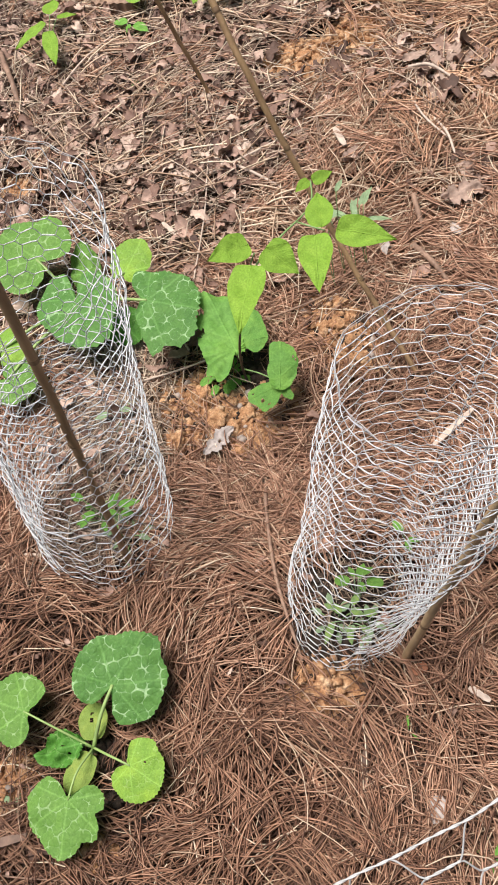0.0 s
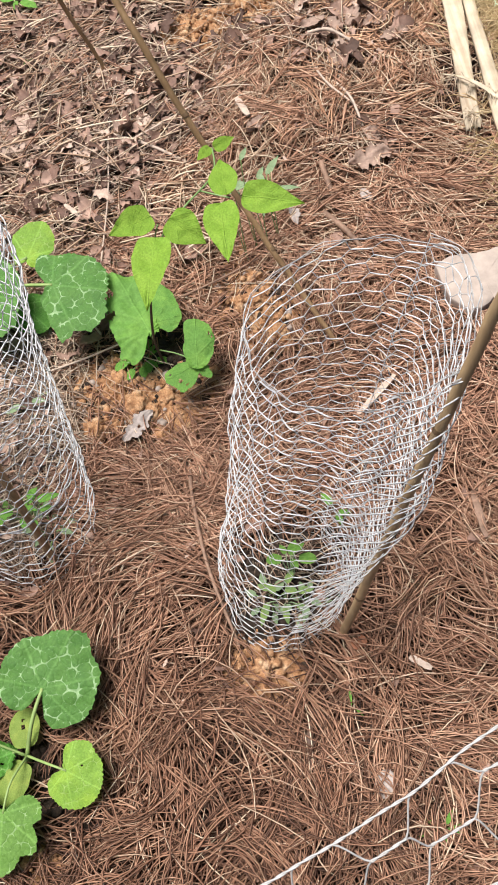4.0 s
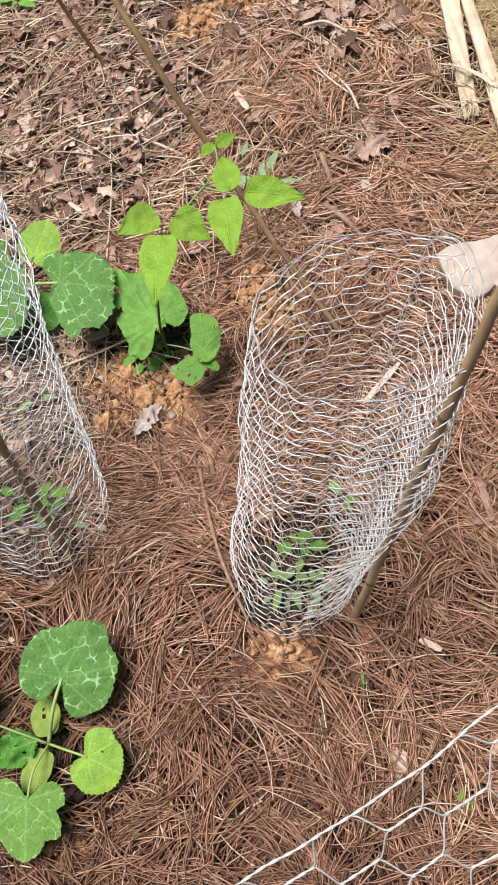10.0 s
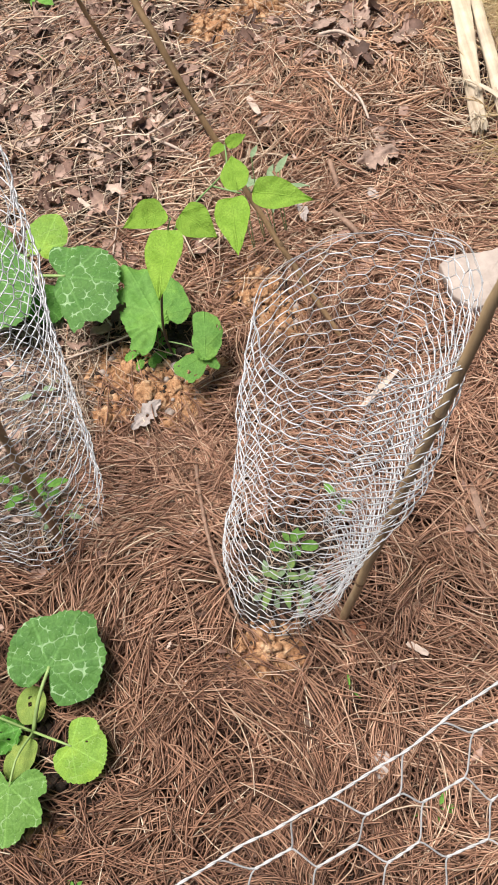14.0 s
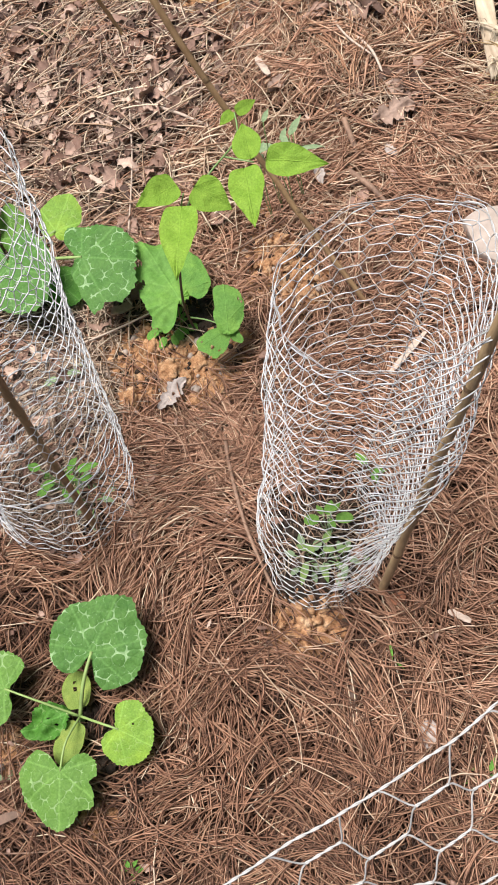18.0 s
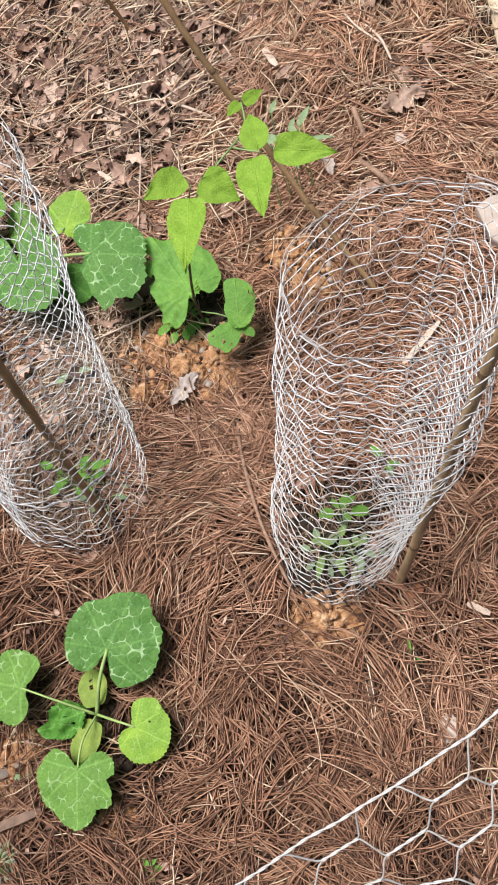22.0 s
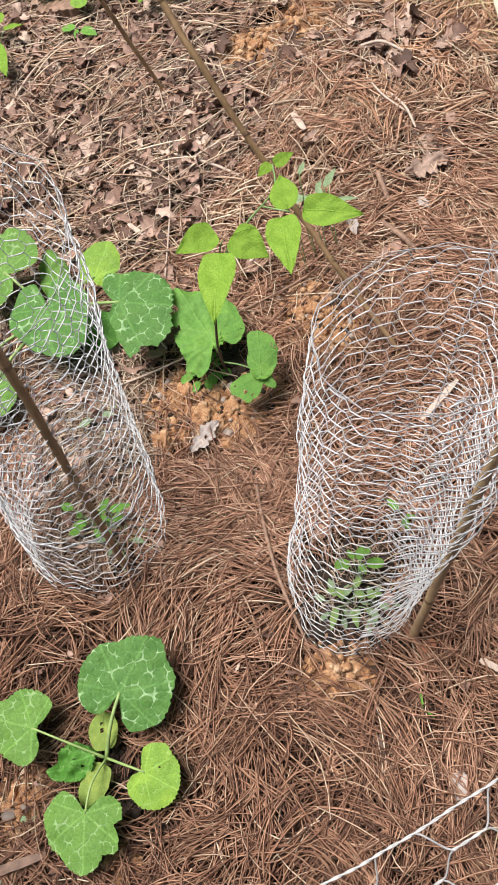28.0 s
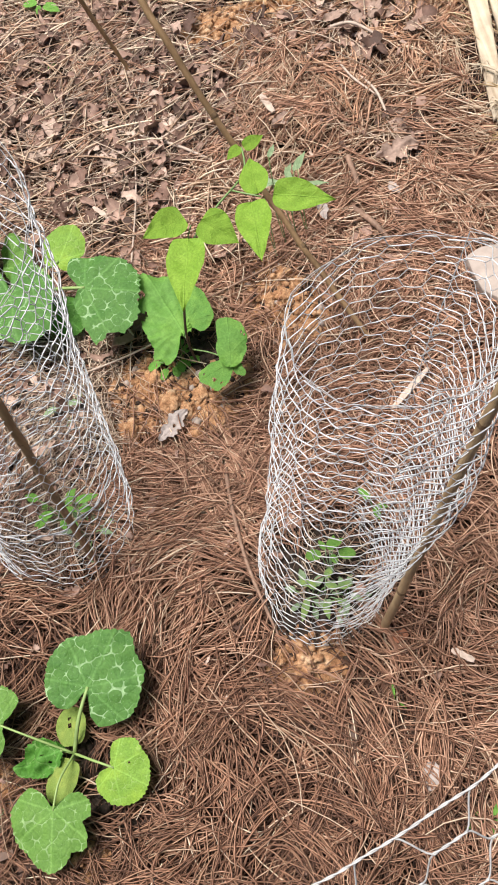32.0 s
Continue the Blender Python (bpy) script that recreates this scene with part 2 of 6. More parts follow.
        nt.links.new(across.outputs[0], slant.inputs[0])
        slant.inputs[1].default_value = -0.9
        nt.links.new(sep.outputs[0], slant.inputs[2])
        wave = nt.nodes.new("ShaderNodeMath")
        wave.operation = "PINGPONG"
        nt.links.new(slant.outputs[0], wave.inputs[0])
        wave.inputs[1].default_value = 0.5 / veins
        line = ramp(nt, wave.outputs[0], [(0.0, (1, 1, 1)), (0.016, (0, 0, 0))])
        rib = ramp(nt, across.outputs[0], [(0.003, (1, 1, 1)), (0.009, (0, 0, 0))])
    vein = mixed(nt, "LIGHTEN", 1.0, rib, mixed(nt, "MULTIPLY", 1.0, line, (0.45,) * 3))
    col = mixed(nt, "MIX", mixed(nt, "MULTIPLY", 1.0, vein, (0.42 if palmate else 0.28,) * 3), col, tuple(min(1, c * 1.5 + 0.03) for c in light))
    grain = ramp(nt, noise_tex(nt, uv, 38.0, 4.0, 0.7), [(0.32, (0.68, 0.72, 0.66)), (0.68, (1.2, 1.18, 1.2))])
    col = mixed(nt, "MULTIPLY", 0.8, col, grain)
    nt.links.new(col, b.inputs["Base Color"])
    b.inputs["Roughness"].default_value = 0.65
    b.inputs["Specular IOR Level"].default_value = 0.25
    fine = noise_tex(nt, uv, 26.0, 4.0)
    if pucker:
        bumped(nt, b, mixed(nt, "ADD", 0.6, pucker, fine), 0.3, 0.002)
    else:
        bumped(nt, b, mixed(nt, "ADD", 0.5, fine, vein), 0.8, 0.003)
    out = nt.nodes["Material Output"]
    trans = nt.nodes.new("ShaderNodeBsdfTranslucent")
    nt.links.new(col, trans.inputs[0])
    mix = nt.nodes.new("ShaderNodeMixShader")
    mix.inputs[0].default_value = 0.28
    nt.links.new(b.outputs[0], mix.inputs[1])
    nt.links.new(trans.outputs[0], mix.inputs[2])
    nt.links.new(mix.outputs[0], out.inputs[0])
    return m


M_SQUASH = leaf_material("squash_leaf", (0.07, 0.19, 0.042), (0.106, 0.25, 0.056), (0.36, 0.56, 0.3), 0.85, palmate=True)
M_SQUASH_MID = leaf_material("mid_green_squash_leaf", (0.108, 0.24, 0.046), (0.147, 0.3, 0.06), (0.36, 0.54, 0.26), 0.65, palmate=True)
M_SQUASH_PALE = leaf_material("pale_squash_leaf", (0.17, 0.33, 0.046), (0.215, 0.39, 0.062), (0.46, 0.62, 0.24), 0.35, (0.28, 0.46, 0.06), palmate=True)
M_SQUASH_FAR = leaf_material("far_squash_leaf", (0.16, 0.35, 0.085), (0.22, 0.43, 0.12), (0.42, 0.58, 0.3), 0.6, palmate=True)
M_SQUASH_NEW = leaf_material("young_squash_leaf", (0.06, 0.19, 0.026), (0.1, 0.28, 0.045), (0.3, 0.48, 0.18), 0.5, palmate=True)
M_COTY = leaf_material("seed_leaf", (0.2, 0.305, 0.06), (0.26, 0.37, 0.09), None, 0, (0.34, 0.43, 0.1), 3.0)
M_BEAN = leaf_material("bean_leaf", (0.175, 0.335, 0.035), (0.25, 0.425, 0.055), None, 0, None, 5.0)
M_BEAN_OLD = leaf_material("older_bean_leaf", (0.105, 0.265, 0.05), (0.15, 0.33, 0.068), None, 0, (0.2, 0.4, 0.075), 5.0)
M_WEED = leaf_material("weed_leaf", (0.13, 0.33, 0.06), (0.22, 0.46, 0.09), None, 0, None, 4.0)
M_SEEDLING = leaf_material("seedling_leaf", (0.11, 0.26, 0.045), (0.19, 0.37, 0.08), None, 0, None, 4.0)
M_SEEDLING_PALE = leaf_material("pale_seedling_leaf", (0.17, 0.29, 0.11), (0.26, 0.39, 0.16), None, 0, (0.3, 0.42, 0.1), 4.0)
M_GREYWEED = leaf_material("grey_downy_leaf", (0.3, 0.35, 0.27), (0.42, 0.46, 0.38), None, 0, None, 4.0)
M_GREYGREEN = leaf_material("grey_green_leaf", (0.24, 0.36, 0.2), (0.34, 0.46, 0.28), None, 0, None, 4.0)


def plain(name, colour, rough=0.6, scale=40.0):
    m, nt, b = material(name)
    n = noise_tex(nt, coords(nt), scale, 4.0)
    nt.links.new(ramp(nt, n, [(0.3, tuple(c * 0.65 for c in colour)), (0.7, colour)]), b.inputs["Base Color"])
    b.inputs["Roughness"].default_value = rough
    bumped(nt, b, n, 0.3, 0.002)
    return m


M_PETIOLE = plain("green_petiole", (0.27, 0.4, 0.13), 0.5)
M_DARKSTEM = plain("dark_purple_stem", (0.05, 0.032, 0.028), 0.5)
M_WEEDSTEM = plain("weed_stem", (0.2, 0.34, 0.12), 0.5)
M_STONE = plain("pale_stone", (0.43, 0.365, 0.325), 0.85, 25.0)
M_PEBBLE = plain("grey_pebble", (0.19, 0.16, 0.14), 0.85, 60.0)
M_REDCHIP = plain("red_bark_chip", (0.26, 0.105, 0.055), 0.8, 60.0)
M_PALECHIP = plain("pale_wood_chip", (0.52, 0.42, 0.35), 0.8, 80.0)


# ---- builders ----
def part(name, bm, mat, parent=None, label=""):
    me = bpy.data.meshes.new(name)
    bm.to_mesh(me)
    bm.free()
    me.materials.append(mat)
    me.shade_smooth()
    ob = new(name, me)
    if parent:
        ob.parent = parent
    return tagged(ob, label)


def arrays(name, verts, faces, mat, parent=None, label="", smooth=True):
    me = bpy.data.meshes.new(name)
    v, f = np.asarray(verts, dtype=np.float32), np.asarray(faces, dtype=np.int32)
    me.vertices.add(len(v))
    me.vertices.foreach_set("co", v.ravel())
    k = f.shape[1]
    me.loops.add(f.size)
    me.loops.foreach_set("vertex_index", f.ravel())
    me.polygons.add(len(f))
    me.polygons.foreach_set("loop_start", np.arange(0, f.size, k, dtype=np.int32))
    me.update(calc_edges=True)
    me.materials.append(mat)
    if smooth:
        me.shade_smooth()
    ob = new(name, me)
    if parent:
        ob.parent = parent
    return tagged(ob, label)


def thing(name, at, label, category, group="", kind=""):
    ob = new(name)
    ob.location = at
    ob.empty_display_size = 0.05
    bpy.context.view_layer.update()
    return tagged(ob, label, category, group, kind)


def adopt(ob, parent):
    """Parent a mesh that was built in world coordinates."""
    ob.parent = parent
    m = Matrix.Translation(parent.location) if parent.parent is None else Matrix.Identity(4)
    ob.matrix_parent_inverse = m.inverted()
    return ob


def strands(paths, radii, sides=3):
    """Thin rods along many paths of the same length: paths (n, k, 3), radii (n, k)."""
    p = np.asarray(paths, dtype=np.float64)
    r = np.asarray(radii, dtype=np.float64)
    n, k, _ = p.shape
    d = np.gradient(p, axis=1)
    d /= np.linalg.norm(d, axis=2, keepdims=True) + 1e-12
    ref = np.where(np.abs(d[..., 2:3]) > 0.9, np.array([1.0, 0, 0]), np.array([0, 0, 1.0]))
    a = np.cross(d, ref)
    a /= np.linalg.norm(a, axis=2, keepdims=True) + 1e-12
    b = np.cross(d, a)
    ang = np.arange(sides) * 2 * math.pi / sides + 0.4
    ring = p[:, :, None, :] + r[:, :, None, None] * (np.cos(ang)[None, None, :, None] * a[:, :, None, :] + np.sin(ang)[None, None, :, None] * b[:, :, None, :])
    verts = ring.reshape(-1, 3)
    i = (np.arange(n)[:, None, None] * k + np.arange(k - 1)[None, :, None]) * sides
    s = np.arange(sides)[None, None, :]
    s2 = (s + 1) % sides
    faces = np.stack([i + s, i + s2, i + sides + s2, i + sides + s], axis=-1).reshape(-1, 4)
    return verts, faces


def smooth_path(points, k):
    """A smooth line through a few points, as k points."""
    p = [Vector(q) for q in points]
    if len(p) == 2:
        return [p[0].lerp(p[1], i / (k - 1)) for i in range(k)]
    out = []
    n = len(p) - 1
    for i in range(k):
        t = i / (k - 1) * n
        j = min(int(t), n - 1)
        u = t - j
        a, b, c, d = p[max(j - 1, 0)], p[j], p[j + 1], p[min(j + 2, n)]
        out.append(0.5 * (2 * b + (c - a) * u + (2 * a - 5 * b + 4 * c - d) * u * u + (3 * b - a - 3 * c + d) * u ** 3))
    return out


def rod(name, points, r0, r1, mat, parent=None, label="", k=10, sides=6, wobble=0.0, world=True):
    path = smooth_path(points, k)
    rng = random.Random(len(name) + k)
    rad = [(r0 + (r1 - r0) * i / (k - 1)) * (1 + wobble * rng.uniform(-1, 1)) for i in range(k)]
    path = [path[0] - (path[1] - path[0]) * 1e-3, *path, path[-1] + (path[-1] - path[-2]) * 1e-3]
    rad = [rad[0] * 0.05, *rad, rad[-1] * 0.05]
    v, f = strands([[tuple(q) for q in path]], [rad], sides)
    ob = arrays(name, v, f, mat, None, label)
    return adopt(ob, parent) if parent and world else ob


def height(x, y):
    """The lie of the ground: uneven by a centimetre or two."""
    h = 0.012 * noise.noise(Vector((x * 3.1, y * 3.1, 0.3))) + 0.006 * noise.noise(Vector((x * 11, y * 11, 2.0)))
    return h


# loose patches: x, y, radius
CLAY_SPOTS = [(-0.12, 1.17, 0.14), (-0.2, 1.12, 0.08), (-0.02, 1.15, 0.1), (0.15, 1.37, 0.1), (0.2, 1.28, 0.09), (-0.21, 1.21, 0.1), (0.08, 0.583, 0.075), (0.12, 2.24, 0.1), (0.28, 2.3, 0.09), (0.583, 1.457, 0.03), (-0.515, 0.45, 0.075), (-0.34, 0.335, 0.045), (-0.66, 1.95, 0.06), (0.17, 1.52, 0.05), (0.83, 1.39, 0.08)]
DARK_SPOTS = [(0.14, 0.735, 0.14), (-0.03, 1.28, 0.09), (-0.18, 1.32, 0.06), (-0.3, 0.9, 0.06), (-0.345, 0.5, 0.075), (-0.28, 0.41, 0.05), (-0.3, 0.62, 0.04)]
CAGE_LITTER = [(-0.38, 0.97, 0.14), (-0.36, 1.14, 0.16), (-0.34, 1.28, 0.14)]


def spot(x, y, spots):
    return max(max(0.0, 1 - ((x - a) ** 2 + (y - b) ** 2) / (r * r)) for a, b, r in spots)


def leafiness(x, y):
    """How much of the ground is broad-leaf litter rather than needles, 0 to 1."""
    side = 0.42 * (y - 1.35) - 0.18 - x + 0.1 * noise.noise(Vector((x * 4, y * 4, 5.0)))
    v = min(1.0, max(0.0, 0.5 + side * 4.0)) * min(1.0, max(0.0, (y - 1.2) * 4))
    v *= 1.0 - min(1.0, max(0.0, (y - 2.5) * 0.8)) * 0.3
    return max(v, spot(x, y, [(0.47, 2.12, 0.2), (0.5, 1.72, 0.1), *CAGE_LITTER]))


# ---- the ground ----
def grid_lines(lo, hi, step, far):
    mid = list(np.arange(lo, hi + step / 2, step))
    out = [hi + (far - hi) * (i / 8) ** 2.4 for i in range(1, 9)]
    low = [lo - (far + lo) * (i / 8) ** 2.4 for i in range(8, 0, -1)]
    return low + mid + out


def build_ground():
    xs, ys = grid_lines(-1.2, 1.4, 0.02, 80.0), grid_lines(-0.4, 3.6, 0.02, 90.0)
    verts = []
    for y in ys:
        for x in xs:
            near = -1.3 < x < 1.5 and -0.5 < y < 3.7
            h = height(x, y) - 0.018 if near else -0.018
            if near:
                h += 0.012 * spot(x, y, CLAY_SPOTS[:6]) - 0.012 * spot(x, y, DARK_SPOTS)
            verts.append((x, y, h))
    w = len(xs)
    faces = [(j * w + i, j * w + i + 1, (j + 1) * w + i + 1, (j + 1) * w + i) for j in range(len(ys) - 1) for i in range(w - 1)]
    g = arrays("ground", verts, faces, M_GROUND)
    return tagged(g, "brown forest soil under a mulch of needles", "ground", kind="structure")


build_ground()


def soil_patch(x, y, r, mat, label, seed):
    """A low spread of bare crumbly earth with a ragged rim."""
    rng = random.Random(seed)
    bm = bmesh.new()
    rings, seg = (30, 110) if r > 0.07 else (16, 64)
    prev = None
    rise = 0.017 * min(1.0, r / 0.09)
    top = bm.verts.new((x, y, height(x, y) + rise))
    for k in range(1, rings + 1):
        cur = []
        for s in range(seg):
            a = s * 2 * math.pi / seg
            ragged = 1 + 0.22 * noise.noise(Vector((math.cos(a) * 1.7 + seed, math.sin(a) * 1.7, seed * 0.37))) + rng.uniform(-0.05, 0.05)
            q = k / rings * r * ragged
            px, py = x + q * math.cos(a), y + q * math.sin(a)
            rough = 0.012 * noise.noise(Vector((px * 34, py * 34, seed))) - 0.009 * abs(noise.noise(Vector((px * 50, py * 50, seed + 5)))) + 0.007 * noise.noise(Vector((px * 90, py * 90, seed))) + 0.003 * noise.noise(Vector((px * 240, py * 240, seed)))
            lift = rise * (1 - (k / rings) ** 2) + rough * (1 - (k / rings) ** 4)
            cur.append(bm.verts.new((px, py, height(px, py) + lift - (0.022 if k == rings else 0))))
        for s in range(seg):
            t = (s + 1) % seg
            bm.faces.new((top, cur[s], cur[t]) if prev is None else (prev[s], cur[s], cur[t], prev[t]))
        prev = cur
    ob = part("soil_patch", bm, mat)
    return tagged(ob, label, "soil", "bare soil patches", "stuff")


for n, (x, y, r) in enumerate(CLAY_SPOTS):
    soil_patch(x, y, r, M_CLAY, "bare orange clay soil showing through the mulch", n + 1)
for n, (x, y, r) in enumerate(DARK_SPOTS):
    soil_patch(x, y, r, M_DARKSOIL, "dark damp planting soil round a seedling", n + 31)


# ---- needles, straw and dead leaves ----
# nests where the needles lie curled round a middle: x, y, radius
SWIRLS = [(-0.06, 0.66, 0.22), (-0.025, 0.429, 0.12), (0.42, 0.62, 0.1), (0.3, 1.02, 0.12), (0.62, 0.86, 0.1)]


def needle_field(name, count, x0, x1, y0, y1, rad, seed, keep, label, mat=M_NEEDLE, lengths=(0.11, 0.23), lift=(0.002, 0.025), k=5, group="", bend=0.34, tuft=1):
    rng = np.random.default_rng(seed)
    pts = []
    pr = random.Random(seed)
    while len(pts) < count // tuft:
        x, y = pr.uniform(x0, x1), pr.uniform(y0, y1)
        if pr.random() < keep(x, y):
            flow = 2.6 * noise.noise(Vector((x * 2.3, y * 2.3, 9.0)))
            for a, b, r in SWIRLS:
                near = math.exp(-((x - a) ** 2 + (y - b) ** 2) / (r * r))
                if near > 0.3:
                    flow = math.atan2(y - b, x - a) + 1.57
            pts.append((x, y, height(x, y), flow, 0.45 if (x + 0.12) ** 2 + (y - 0.8) ** 2 < 0.02 else 1.0))
    q = np.array(pts)
    n = len(q)
    spread = np.where(rng.random(n) < 0.5, rng.normal(0, 0.5, n), rng.uniform(-1.57, 1.57, n))
    ang = q[:, 3] + spread * q[:, 4] + np.where(rng.random(n) < 0.5, 0, math.pi)
    length = rng.uniform(*lengths, n)
    curve = rng.normal(0, bend, n)
    rise = rng.uniform(*lift, n)
    if tuft > 1:
        # needles grow in tufts that share their foot
        q, ang, length, curve, rise = (np.repeat(w, tuft, axis=0) for w in (q, ang, length, curve, rise))
        n = len(q)
    lead = ang.copy()
    if tuft > 1:
        ang = ang + rng.normal(0, 0.1, n)
        curve = curve + rng.normal(0, 0.18, n)
        length = length * rng.uniform(0.8, 1.0, n)
        side, along = rng.normal(0, 0.005, n), rng.normal(0, 0.015, n)
        q = q + np.stack([along * np.cos(lead) - side * np.sin(lead), along * np.sin(lead) + side * np.cos(lead), 0 * lead, 0 * lead, 0 * lead], axis=1)
        rise = rise + rng.uniform(-0.002, 0.004, n)
    s = np.linspace(-0.5, 0.5, k)
    second = rng.normal(0, 0.5 * bend, n)
    th = ang[:, None] + curve[:, None] * s[None, :] * 2 + second[:, None] * (4 * s[None, :] ** 2 - 0.4)
    step = length[:, None] / (k - 1)
    px = np.cumsum(np.cos(th) * step, axis=1)
    py = np.cumsum(np.sin(th) * step, axis=1)
    px = px - px[:, 0:1] - 0.45 * (length * np.cos(lead))[:, None] + q[:, 0:1]
    py = py - py[:, 0:1] - 0.45 * (length * np.sin(lead))[:, None] + q[:, 1:2]
    base = np.maximum(rise, 0.001)
    tilt = rng.normal(0, 0.05, n)
    arch = rng.uniform(0.0, 0.01, n)
    pz = q[:, 2:3] + base[:, None] + tilt[:, None] * s[None, :] * length[:, None] * 2 + arch[:, None] * (1 - 4 * s[None, :] ** 2)
    pz = np.maximum(pz, q[:, 2:3] + 0.001)
    r = rng.uniform(0.75, 1.2, n)[:, None] * rad * np.concatenate([[0.8], np.ones(k - 2), [0.35]])[None, :]
    v, f = strands(np.stack([px, py, pz], axis=-1), r, 3)
    ob = arrays(name, v, f, mat)
    return tagged(ob, label, "mulch", group, "stuff")


STONE_SPOT = [(0.59, 1.29, 0.075), (0.66, 1.29, 0.075), (0.765, 2.17, 0.045), (0.757, 2.08, 0.045), (0.747, 1.99, 0.045), (0.735, 1.9, 0.045), (0.722, 1.8, 0.045), (0.79, 1.85, 0.035), (0.785, 1.7, 0.035), (0.78, 1.6, 0.035), (0.79, 1.5, 0.035), (0.8, 2.05, 0.04), (0.805, 2.2, 0.04)]


def needle_keep(x, y):
    bare = spot(x, y, CLAY_SPOTS)
    dark = spot(x, y, DARK_SPOTS)
    return (1 - 0.62 * leafiness(x, y)) * (1 - min(0.8, 1.5 * spot(x, y, CAGE_LITTER))) * (1 - min(0.95, 2.8 * bare)) * (1 - min(0.98, 4 * spot(x, y, STONE_SPOT))) * (1 - min(0.95, 4.0 * dark))


def near_keep(x, y):
    thin = 0.12 * min(1.0, max(0.0, (-0.2 - x) * 5)) * min(1.0, max(0.0, (0.85 - y) * 5))
    return needle_keep(x, y) * (1 - thin)


def ramp01(v):
    return min(1.0, max(0.0, v))


def heap(x, y):
    """The topmost needles lie in loose heaps, with gaps between them."""
    return max(ramp01(0.55 + 1.5 * noise.noise(Vector((x * 17, y * 17, 4.0))) + 0.7 * noise.noise(Vector((x * 41, y * 41, 8.0)))), ramp01(1.6 * spot(x, y, [(-0.08, 0.95, 0.2)])))


def pale_keep(x, y):
    if spot(x, y, CLAY_SPOTS) > 0.4 or spot(x, y, DARK_SPOTS) > 0.1 or spot(x, y, STONE_SPOT) > 0.2:
        return 0.12
    if x < -0.2 and y < 0.8:
        return 0.05
    if spot(x, y, [(-0.12, 0.94, 0.16)]) > 0.2:
        return 0.75
    return (0.12 + 0.88 * min(1.0, max(0.0, (y + 0.8 * x - 1.3) * 1.2))) * (1 - 0.8 * leafiness(x, y))


def brown_share(x, y):
    """Needles are darker brown to the near left, paler to the right."""
    return max(ramp01((-0.13 - x) * 4) * ramp01((0.7 - y) * 5), 0.7 * ramp01((0.42 - y) * 5) * ramp01((0.5 - x) * 4))


def pale_share(x, y):
    return max(ramp01((x - 0.14) * 3.2), ramp01(1.8 * spot(x, y, [(-0.08, 0.88, 0.3)]))) * (1 - brown_share(x, y))


def orange_share(x, y):
    """Fresher, more orange needles lie along the fence."""
    return ramp01((y - 1.75) * 1.6) * ramp01((x - 0.12) * 3)


def near_field(total, y1, rad, seed, label, lengths, lift, bend, mats, tuft, loose=lambda x, y: 1.0):
    draw = random.Random(seed)
    spots = [(draw.uniform(-0.75, 0.85), draw.uniform(0.1, y1)) for _ in range(4000)]
    base = lambda x, y: near_keep(x, y) * loose(x, y)
    whole = sum(base(x, y) for x, y in spots)
    shares = ((lambda x, y: base(x, y) * brown_share(x, y), mats[0]), (lambda x, y: base(x, y) * pale_share(x, y), mats[2]), (lambda x, y: base(x, y) * (1 - brown_share(x, y) - pale_share(x, y)), mats[1]))
    for n, (keep, mat) in enumerate(shares):
        count = int(total * sum(keep(x, y) for x, y in spots) / whole)
        needle_field("needle_mulch", count, -0.75, 0.85, 0.1, y1, rad, seed + 100 * n, keep, label, mat, lengths, lift, k=7, tuft=tuft, bend=bend)


# lower layer in darker colours, which stand in for shade between the top needles
near_field(7500, 1.05, 0.0013, 11, "thick reddish-brown mulch of dry pine needles", (0.1, 0.22), (0.0, 0.012), 0.5, (M_NEEDLE_DARK, M_NEEDLE_DARK, M_NEEDLE_BROWN), 2)
near_field(8400, 1.05, 0.00138, 19, "long reddish-brown needles on top of the mulch", (0.1, 0.23), (0.012, 0.034), 0.65, (M_NEEDLE_BROWN, M_NEEDLE, M_NEEDLE_PALE), 5, heap)
# again a darker lower layer, its colour deepening the shade in the gaps
needle_field("needle_mulch", 4800, -0.85, 0.95, 0.95, 1.55, 0.0013, 16, near_keep, "thick reddish-brown mulch of dry pine needles", M_NEEDLE_BROWN, lift=(0.0, 0.012), tuft=2, k=6, bend=0.5)
needle_field("needle_mulch", 6000, -0.85, 0.95, 0.95, 1.6, 0.00138, 17, lambda x, y: near_keep(x, y) * heap(x, y), "thick pale brown mulch of dry pine needles", M_NEEDLE_PALE, (0.1, 0.23), (0.012, 0.034), tuft=5, k=7, bend=0.65)
needle_field("needle_mulch", 12000, -1.1, 1.25, 1.45, 3.9, 0.0013, 12, needle_keep, "thick reddish-brown mulch of dry pine needles", M_NEEDLE, lift=(0.0, 0.012), tuft=2, bend=0.5)
needle_field("needle_mulch", 6400, -1.1, 1.25, 1.5, 3.9, 0.0015, 18, lambda x, y: needle_keep(x, y) * (1 - orange_share(x, y)) * heap(x, y), "thick pale brown mulch of dry pine needles", M_NEEDLE_PALE, (0.1, 0.23), (0.012, 0.034), k=6, tuft=5, bend=0.65)
needle_field("needle_mulch", 9400, -0.4, 1.25, 1.5, 3.9, 0.0015, 28, lambda x, y: needle_keep(x, y) * orange_share(x, y) * heap(x, y), "thick orange-brown mulch of fresh dry pine needles", M_NEEDLE_ORANGE, (0.1, 0.23), (0.012, 0.034), k=6, tuft=5, bend=0.65)
needle_field("needle_mulch", 3200, -0.75, 1.0, 0.1, 2.6, 0.0013, 13, pale_keep, "loose pale needles lying on top of the mulch", M_STRAW, (0.06, 0.17), (0.018, 0.034))
